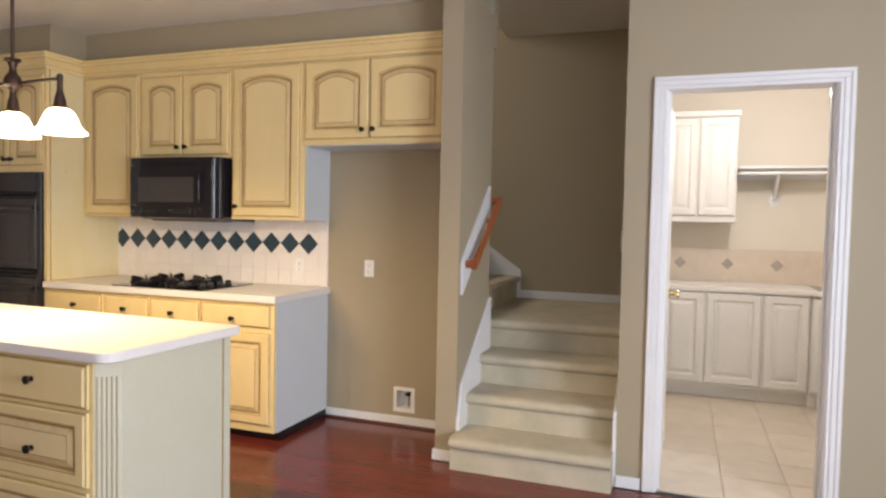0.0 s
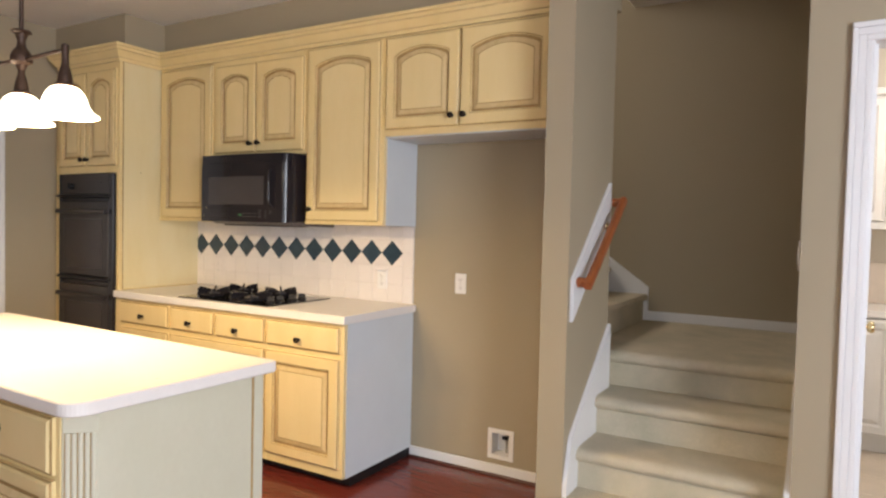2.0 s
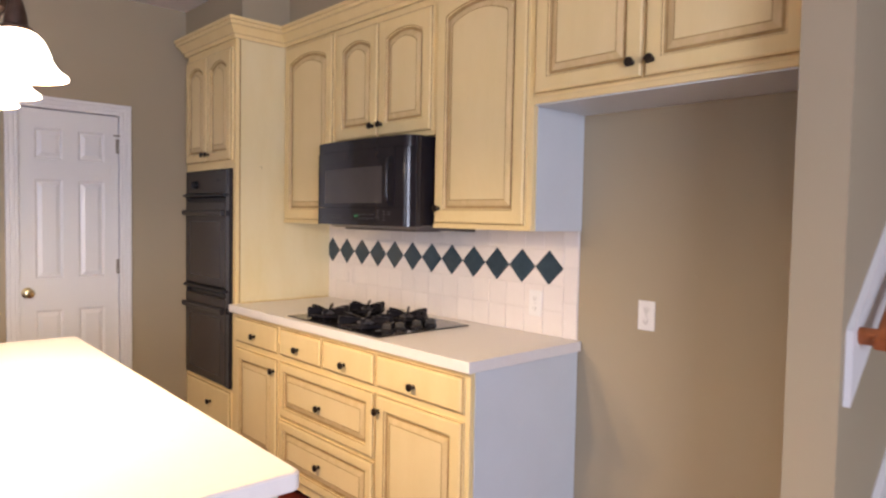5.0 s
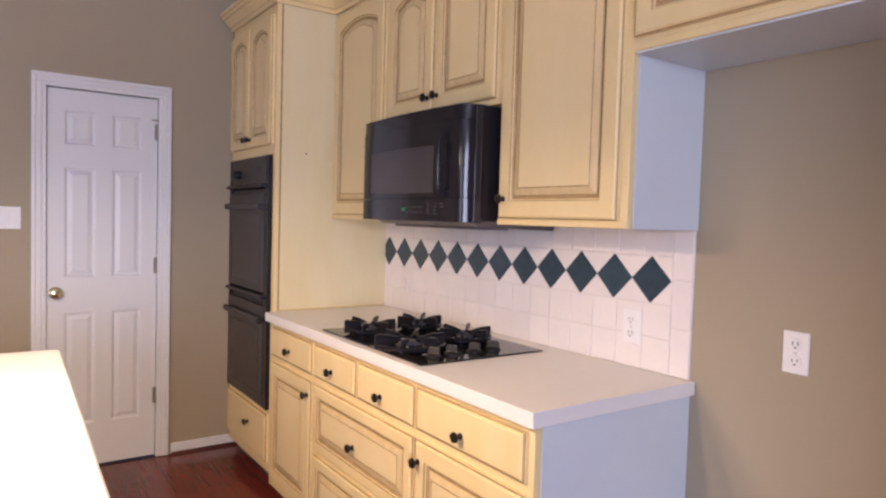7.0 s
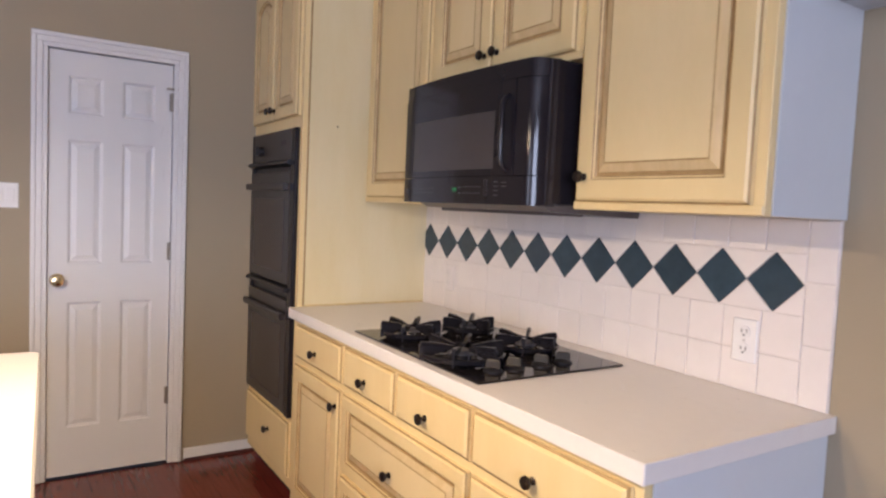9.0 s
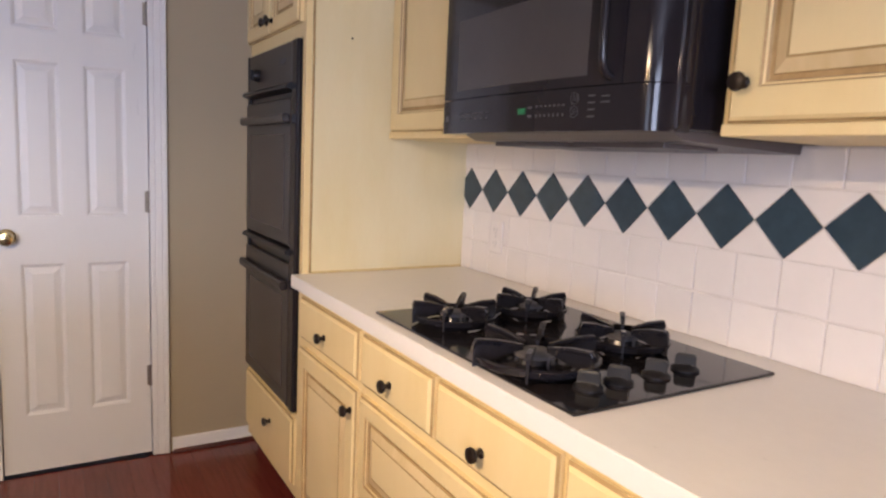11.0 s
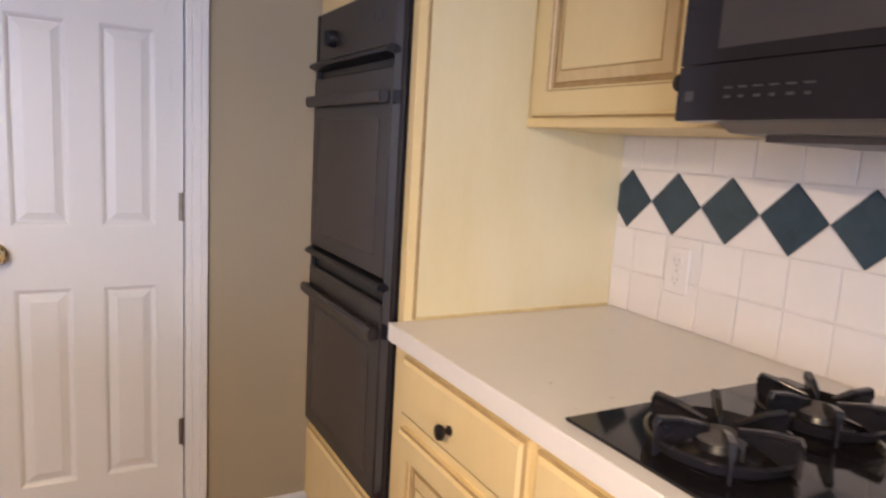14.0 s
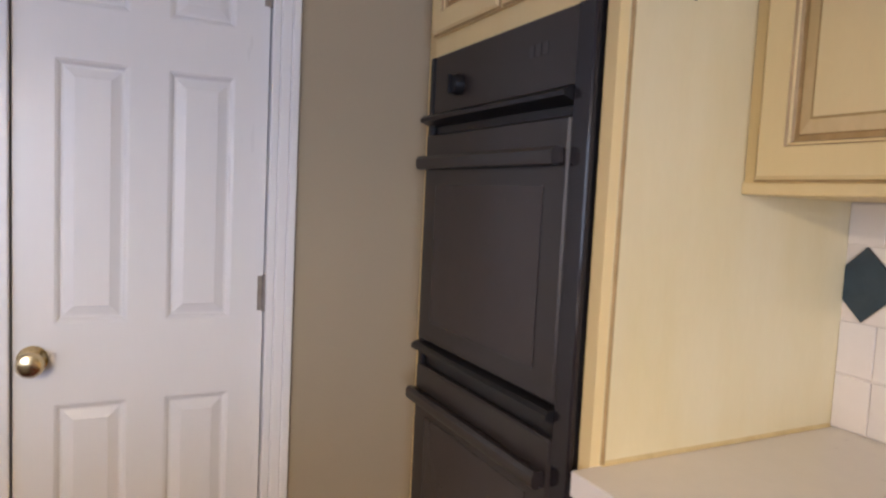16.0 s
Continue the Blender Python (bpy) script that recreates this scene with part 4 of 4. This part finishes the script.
for k in (-1, 0, 1):
    x, drop = PX + GAPX * k, 0.008 if k else 0.002
    part("socket", lathe([(0.004, 1.972), (0.012, 1.966), (0.013, 1.955), (0.011, 1.930), (0.012, 1.900), (0.017, 1.882), (0.022, 1.862), (0.025, 1.838), (0.034, 1.832), (0.034, 1.826)], (x, PY, drop), "z", 20), RUST, pend, "", True)
    part("shade", lathe([(0.030, 1.8255), (0.042, 1.821), (0.055, 1.808), (0.066, 1.786), (0.074, 1.760), (0.088, 1.741), (0.104, 1.730), (0.106, 1.725), (0.103, 1.723), (0.085, 1.734), (0.071, 1.756), (0.063, 1.783), (0.052, 1.803), (0.030, 1.816)], (x, PY, drop), "z", 40, False), SHADE, pend, "lit opal glass bell shade", True)

# ---------------------------------------------------------------- stairs
stairs = thing("staircase", "beige carpeted stairs up to a landing", "stairs", kind="structure")
RISE = 0.187
FR = [3.88, 4.145, 4.413, 4.68]


def carpet_step(x0, x1, y0, y1, z, name="step"):
    """A carpeted step: riser and rolled nosing in one profile."""
    prof = [(y1, z - RISE + 0.0005), (y0 + 0.03, z - RISE + 0.0005), (y0 + 0.032, z - 0.066), (y0 + 0.022, z - 0.062), (y0 + 0.008, z - 0.055), (y0 - 0.001, z - 0.043), (y0 - 0.003, z - 0.030), (y0 + 0.002, z - 0.017), (y0 + 0.012, z - 0.008), (y0 + 0.028, z - 0.002), (y0 + 0.055, z), (y1, z)]
    bm = extrude(prof, "x", x0, x1)
    return part(name, bm, CARPET, stairs, "", True)


carpet_step(STAIR_L + 0.006, STAIR_R - 0.012, FR[0] - 0.03, FR[1] + 0.028, RISE)
carpet_step(STAIR_L + 0.006, STAIR_R - 0.006, FR[1] - 0.03, FR[2] + 0.028, 2 * RISE)
carpet_step(STAIR_L + 0.006, STAIR_R - 0.006, FR[2] - 0.03, FR[3] + 0.028, 3 * RISE)
carpet_step(STAIR_L + 0.002, STAIR_R - 0.002, FR[3] - 0.03, STAIR_BACK - 0.001, 4 * RISE, "landing")
for k in range(5):
    xa = 1.262 - 0.27 * k
    prof = [(xa - 0.27, (4 + k) * RISE + 0.0005), (xa - 0.03, (4 + k) * RISE + 0.0005), (xa - 0.03, (5 + k) * RISE - 0.05), (xa - 0.004, (5 + k) * RISE - 0.04), (xa + 0.002, (5 + k) * RISE - 0.024), (xa - 0.012, (5 + k) * RISE - 0.001), (xa - 0.03, (5 + k) * RISE), (xa - 0.30, (5 + k) * RISE)]
    part("upper_step", extrude(prof, "y", BACK + 0.125, STAIR_BACK - 0.02), CARPET, stairs, "", True)
# landing slab runs left to the first upper riser
part("landing_slab", boxes((1.22, STAIR_L + 0.001, BACK + 0.125, STAIR_BACK - 0.015, 2.2 * RISE, 4 * RISE - 0.001)), CARPET, stairs)
part("skirt_board", extrude([(LANE, 0.003), (LANE, 0.24), (LANE + 0.06, 0.44), (4.62, 0.895), (4.62, 0.5), (4.3, 0.003)], "x", STAIR_L + 0.001, STAIR_L + 0.02), WHITE, stairs, "white painted skirt board")
part("skirt_board", extrude([(LANE, 0.003), (LANE, 0.40), (4.68, 0.87), (4.68, 0.5), (4.3, 0.003)], "x", STAIR_R - 0.02, STAIR_R - 0.001), WHITE, stairs, "white painted skirt board")
part("skirt_board", extrude([(1.262, 0.749), (1.262, 0.985), (0.0, 1.89), (0.0, 1.43), (0.9, 0.749)], "y", STAIR_BACK - 0.018, STAIR_BACK - 0.001), WHITE, stairs, "white painted skirt board")

rail = thing("handrail", "oak handrail on a white wall board", "handrail")
part("backing_board", extrude([(4.02, 0.972), (4.02, 1.165), (4.561, 1.627), (4.561, 1.43)], "x", STAIR_L + 0.001, STAIR_L + 0.018), WHITE, rail, "white painted backing board")
p0, p1 = Vector((1.440, 4.045, 1.135)), Vector((1.440, 4.60, 1.545))
d = (p1 - p0).normalized()
side, up = Vector((1, 0, 0)), Vector((1, 0, 0)).cross(d).normalized()
prof = [(a * 0.66, b * 0.66) for a, b in ((-0.026, -0.024), (-0.020, -0.030), (0.020, -0.030), (0.026, -0.024), (0.026, 0.012), (0.018, 0.026), (0.0, 0.031), (-0.018, 0.026), (-0.026, 0.012))]
part("rail", loops([[p + side * a + up * b for a, b in prof] for p in (p0, p1)]), OAK, rail, "reddish oak rail", True)
for p in (p0, p1):
    q = p + d * (0.026 if p is p0 else -0.026)
    part("return", loops([[Vector((x, q.y, q.z)) + d * a + up * b for a, b in prof] for x in (STAIR_L + 0.019, 1.440)]), OAK, rail, "", True)
mid = p0.lerp(p1, 0.78)
part("bracket", merge(sweep([(STAIR_L + 0.019, mid.y, mid.z - 0.05), (1.44, mid.y, mid.z - 0.05), (1.452, mid.y, mid.z - 0.02)], 0.006, 8), lathe([(0.02, 0.0), (0.018, 0.006)], (STAIR_L + 0.019, mid.y, mid.z - 0.05), "x", 14)), BRASS, rail, "brass rail bracket", True)

# ---------------------------------------------------------------- laundry
LF = 6.17


def laundry_base(label, m, w, doors, corner=False):
    c = thing("laundry_cabinet", label, "cabinet", "laundry base cabinets")
    part("body", boxes((0, w, 0, 0.55, 0.10, 0.875)), LCAB, c)
    part("toe_kick", boxes((0, w, 0.05, 0.55, 0.003, 0.0995)), LCAB, c)
    for a, b in doors:
        cabinet_door(c, a, b, 0.125, 0.86, -0.0005, 0, None, 0.055, "door", (LCAB, LCAB, LCAB))
    if corner:
        part("filler", boxes((w - 0.0005, w + 0.06, 0.02, 0.5, 0.003, 0.872)), LCAB, c)
    c.matrix_world = m
    return c


laundry_base("white laundry base cabinet with raised panel doors", pose(2.404, LF, 0), 0.775, [(0.005, 0.341), (0.361, 0.765)])
laundry_base("white laundry base cabinet with one door", pose(3.181, LF, 0), 0.335, [(0.01, 0.325)], True)
laundry_base("white angled laundry corner cabinet", pose(3.520, LF, 0, 0, 0, -38), 0.62, [(0.02, 0.60)])
tagged(link("laundry_countertop", extrude([(2.404, LF - 0.03), (3.505, LF - 0.03), (4.01, LF - 0.425), (4.48, LF - 0.425), (4.48, LB - 0.012), (2.404, LB - 0.012)], "z", 0.876, 0.914), COUNTER), "white laminate laundry countertop with clipped corner", "countertop")
lsp = thing("laundry_backsplash", "beige laundry tile splash with taupe diamonds", "backsplash", kind="structure")
part("splash", boxes((2.404, 4.48, LB - 0.011, LB - 0.001, 0.915, 1.203)), LSPLASH, lsp)
for k in range(5):
    x = 2.55 + 0.391 * k
    part("tile", extrude([(x - 0.052, 1.07), (x, 1.018), (x + 0.052, 1.07), (x, 1.122)], "y", LB - 0.014, LB - 0.0112), LDIA, lsp)
sink = thing("laundry_sink", "stainless drop-in laundry sink with faucet", "sink")
part("rim", boxes((3.56, 4.02, 6.17, 6.22, 0.9142, 0.922), (3.56, 4.02, 6.50, 6.55, 0.9142, 0.922), (3.56, 3.60, 6.22, 6.50, 0.9142, 0.922), (3.98, 4.02, 6.22, 6.50, 0.9142, 0.922), bevel=0.002), STEEL, sink)
part("basin", boxes((3.601, 3.979, 6.221, 6.499, 0.9142, 0.916)), STEEL, sink)
part("faucet", sweep([(3.79, 6.53, 0.922), (3.79, 6.53, 1.06), (3.79, 6.49, 1.11), (3.79, 6.42, 1.11), (3.79, 6.38, 1.06)], 0.011, 10), STEEL, sink, "", True)

lup = thing("laundry_wall_cabinet", "white laundry wall cabinet with two doors", "cabinet")
part("body", boxes((2.404, 2.972, 6.40, LB - 0.002, 1.45, 2.33)), LCAB, lup)
part("crown", boxes((2.404, 2.987, 6.365, 6.399, 2.31, 2.36), bevel=0.008), LCAB, lup)
part("light_rail", boxes((2.404, 2.972, 6.39, 6.399, 1.43, 1.475), bevel=0.004), LCAB, lup)
cabinet_door(lup, 2.409, 2.664, 1.485, 2.30, 6.3985, 0, None, 0.055, "door", (LCAB, LCAB, LCAB))
cabinet_door(lup, 2.678, 2.962, 1.485, 2.30, 6.3985, 0, None, 0.055, "door", (LCAB, LCAB, LCAB))
shelf = thing("laundry_shelf", "white wall shelf with hanging rail", "shelf")
part("board", boxes((2.99, 4.48, 6.38, LB - 0.002, 1.875, 1.895), bevel=0.003), WHITE, shelf)
part("cleat", boxes((2.99, 4.48, LB - 0.022, LB - 0.0025, 1.805, 1.8745)), WHITE, shelf)
part("rail", sweep([(2.99, 6.42, 1.84), (4.48, 6.42, 1.84)], 0.014, 12), WHITE, shelf, "", True)
part("bracket", extrude([(LB - 0.003, 1.8045), (LB - 0.003, 1.63), (LB - 0.03, 1.62), (6.42, 1.825), (6.42, 1.85)], "x", 3.276, 3.296), WHITE, shelf)
disc = tagged(link("vent_cover", lathe([(0.045, LB - 0.001), (0.045, LB - 0.012), (0.03, LB - 0.016)], (3.29, 0, 1.62), "y", 24), WHITE, None, "", True), "white round cover on the laundry wall", "cover")

# ---------------------------------------------------------------- floors
structure("floor", boxes((WEST - 0.12, EAST + 0.12, SOUTH - 0.12, LANE + 0.06, -0.12, -0.012), (WEST - 0.12, STAIR_L, LANE + 0.06, BACK + 0.12, -0.12, -0.012)), BLACKM, "dark subfloor under the cherry boards", "floor")
structure("floor_stairwell", boxes((-1.7, STAIR_R + 0.05, BACK + 0.121, STAIR_BACK + 0.1, -0.12, -0.002)), CARPET, "floor beneath the stairs", "floor")
structure("ground", boxes((-40, 40, -40, -3.2, -0.35, -0.2)), material("lawn", (0.06, 0.10, 0.03), 0.9, vary=0.3, scale=3), "grass outside the windows", "ground")

# backsplash: tiles, the row of diamonds and its triangles
splash = thing("backsplash", "white square wall tiles with a row of dark green diamonds", "backsplash", kind="structure")
part("grout_bed", boxes((-1.672, 0.230, BACK - 0.0065, BACK - 0.001, 0.9145, 1.3795)), GROUT, splash)
TY0, TY1, GAP = BACK - 0.0105, BACK - 0.006, 0.0011
PITCH, DX = 0.155, 0.075
TW = 0.1096


def tile_mesh(name, outline, mat, lift=0.0):
    """A tile with softened rim, from an outline in (x, z) about its middle."""
    cx = sum(p[0] for p in outline) / len(outline)
    cz = sum(p[1] for p in outline) / len(outline)
    def ring(y, k):
        out = []
        for x, z in outline:
            v = Vector((x - cx, z - cz))
            v = v * (1 - k / max(v.length, 1e-6))
            out.append((cx + v.x, y, cz + v.y))
        return out
    bm = loops([ring(0, 0), ring(-0.0035 - lift, 0), ring(-0.0046 - lift, 0.0022)])
    me = bpy.data.meshes.new(name)
    bmesh.ops.recalc_face_normals(bm, faces=bm.faces)
    bm.to_mesh(me)
    bm.free()
    me.materials.append(mat)
    return me


def put(name, me, x, z, parent, y=TY1):
    ob = new(name, me)
    ob.parent = parent
    ob.location = (x, y, z)
    return ob


h = TW / 2 - GAP
square = tile_mesh("tile", [(-h, -h), (h, -h), (h, h), (-h, h)], TILE)
hd = PITCH / 2 - 0.0016
diamond = tile_mesh("diamond_tile", [(-hd, 0), (0, -hd), (hd, 0), (0, hd)], GREEN, 0.0004)
ht = PITCH / 2 - 0.0030
tri_up = tile_mesh("triangle_tile", [(-ht, 0), (ht, 0), (0, ht - 0.001)], TILE)
tri_dn = tile_mesh("triangle_tile", [(-ht, 0), (0, -ht + 0.001), (ht, 0)], TILE)
XR = DX + PITCH / 2 + 0.004
zd0 = 1.138
for z in (0.9145 + 0.0567, zd0 - 0.5 * TW):
    for k in range(17):
        x = XR - TW * (k + 0.5)
        if x - h > -1.675:
            put("tile", square, x, z, splash)
hz = (1.3785 - (zd0 + PITCH + 0.002)) / 2
ztop = zd0 + PITCH + 0.001 + hz
topt = tile_mesh("tile", [(-h, -hz + GAP), (h, -hz + GAP), (h, hz - GAP), (-h, hz - GAP)], TILE)
for k in range(17):
    x = XR - TW * (k + 0.5)
    if x - h > -1.675:
        put("tile", topt, x, ztop, splash)
wl = (XR - 16 * TW + 1.672) / 2 - GAP
slim = tile_mesh("tile", [(-wl, -h), (wl, -h), (wl, h), (-wl, h)], TILE)
slim_top = tile_mesh("tile", [(-wl, -hz + GAP), (wl, -hz + GAP), (wl, hz - GAP), (-wl, hz - GAP)], TILE)
for me, z in ((slim, 0.9145 + 0.0567), (slim, zd0 - 0.5 * TW), (slim_top, ztop)):
    put("tile", me, -1.672 + wl + GAP, z, splash)
zc = zd0 + PITCH / 2
for k in range(12):
    x = DX - PITCH * k
    if k < 11:
        put("diamond_tile", diamond, x, zc, splash)
        put("triangle_tile", tri_dn, x - PITCH / 2, zd0 + PITCH - 0.0015, splash)
        put("triangle_tile", tri_up, x - PITCH / 2, zd0 + 0.0015, splash)
    else:
        cut = -1.671 - x
        part_d = tile_mesh("diamond_tile", [(cut, -(hd + cut)), (0, -hd), (hd, 0), (0, hd), (cut, hd + cut)], GREEN, 0.0004)
        put("diamond_tile", part_d, x, zc, splash)
put("triangle_tile", tile_mesh("triangle_tile", [(0.0025, -0.0015), (PITCH / 2 + 0.002, -0.0015), (PITCH / 2 + 0.002, -PITCH / 2 + 0.002)], TILE), DX, zd0 + PITCH, splash)
put("triangle_tile", tile_mesh("triangle_tile", [(0.0025, 0.0015), (PITCH / 2 + 0.002, PITCH / 2 - 0.002), (PITCH / 2 + 0.002, 0.0015)], TILE), DX, zd0, splash)
bw = 0.229 - XR - 0.002
bn = tile_mesh("border_tile", [(0, -0.0755), (bw, -0.0755), (bw, 0.0755), (0, 0.0755)], TILE)
for k in range(3):
    put("border_tile", bn, XR + 0.001, 0.9155 + 0.0765 + 0.1545 * k, splash)

# laundry floor tiles
LGROUT = material("laundry_grout", (0.55, 0.47, 0.38), 0.85, vary=0.1, scale=12)
lfl = structure("floor_laundry", boxes((STAIR_R + 0.1, 4.6, LANE + 0.06, LB + 0.1, -0.12, -0.0055)), LGROUT, "beige ceramic laundry floor with grout joints", "floor")
S = 0.33
hs = S / 2 - 0.0025


def floor_tile(hx, hy, mat, name):
    bm = loops([[(-hx, -hy, -0.005), (hx, -hy, -0.005), (hx, hy, -0.005), (-hx, hy, -0.005)], [(-hx, -hy, -0.001), (hx, -hy, -0.001), (hx, hy, -0.001), (-hx, hy, -0.001)], [(-hx + 0.002, -hy + 0.002, 0.0005), (hx - 0.002, -hy + 0.002, 0.0005), (hx - 0.002, hy - 0.002, 0.0005), (-hx + 0.002, hy - 0.002, 0.0005)]])
    me = bpy.data.meshes.new(name)
    bmesh.ops.recalc_face_normals(bm, faces=bm.faces)
    bm.to_mesh(me)
    bm.free()
    me.materials.append(mat)
    return me


ft = floor_tile(hs, hs, LTILE, "tile")
for i in range(8):
    for j in range(9):
        ob = new("tile", ft)
        ob.parent = lfl
        ob.location = (2.48 + S * (i - 0.5), LANE + 0.065 + S * (j + 0.5), 0)

# cherry floor boards
rng = random.Random(4)
BWID = 0.083
ym = SOUTH
flr = bpy.data.objects["floor"]
cache = {}
count = 0
rest = bmesh.new()
while ym < BACK:
    y1 = min(ym + BWID, BACK)
    x = WEST - rng.random() * 1.2
    while x < EAST:
        ln = rng.choice((0.9, 1.2, 1.5, 1.8))
        xa, xb = max(x, WEST), min(x + ln, EAST if ym + BWID < LANE + 0.05 else COL_X - 0.005)
        yb = min(y1, BACK)
        if xb - xa > 0.02:
            near = ym > 2.2 and xa < 3.4
            if near and count < 300:
                bm = boxes((-(xb - xa) / 2 + 0.00035, (xb - xa) / 2 - 0.00035, -(yb - ym) / 2 + 0.00035, (yb - ym) / 2 - 0.00035, -0.0115, 0.0))
                ob = part("floor_board", bm, WOOD, flr)
                ob.location = ((xa + xb) / 2, (ym + yb) / 2, 0)
                count += 1
            else:
                v = [rest.verts.new((a, b, c)) for a in (xa + 0.00035, xb - 0.00035) for b in (ym + 0.00035, yb - 0.00035) for c in (-0.0115, 0.0)]
                for f in ((0, 1, 3, 2), (4, 6, 7, 5), (0, 4, 5, 1), (2, 3, 7, 6), (0, 2, 6, 4), (1, 5, 7, 3)):
                    rest.faces.new([v[i] for i in f])
        x += ln
    ym += BWID
tagged(part("floor_boards", rest, WOOD, flr), kind="stuff")
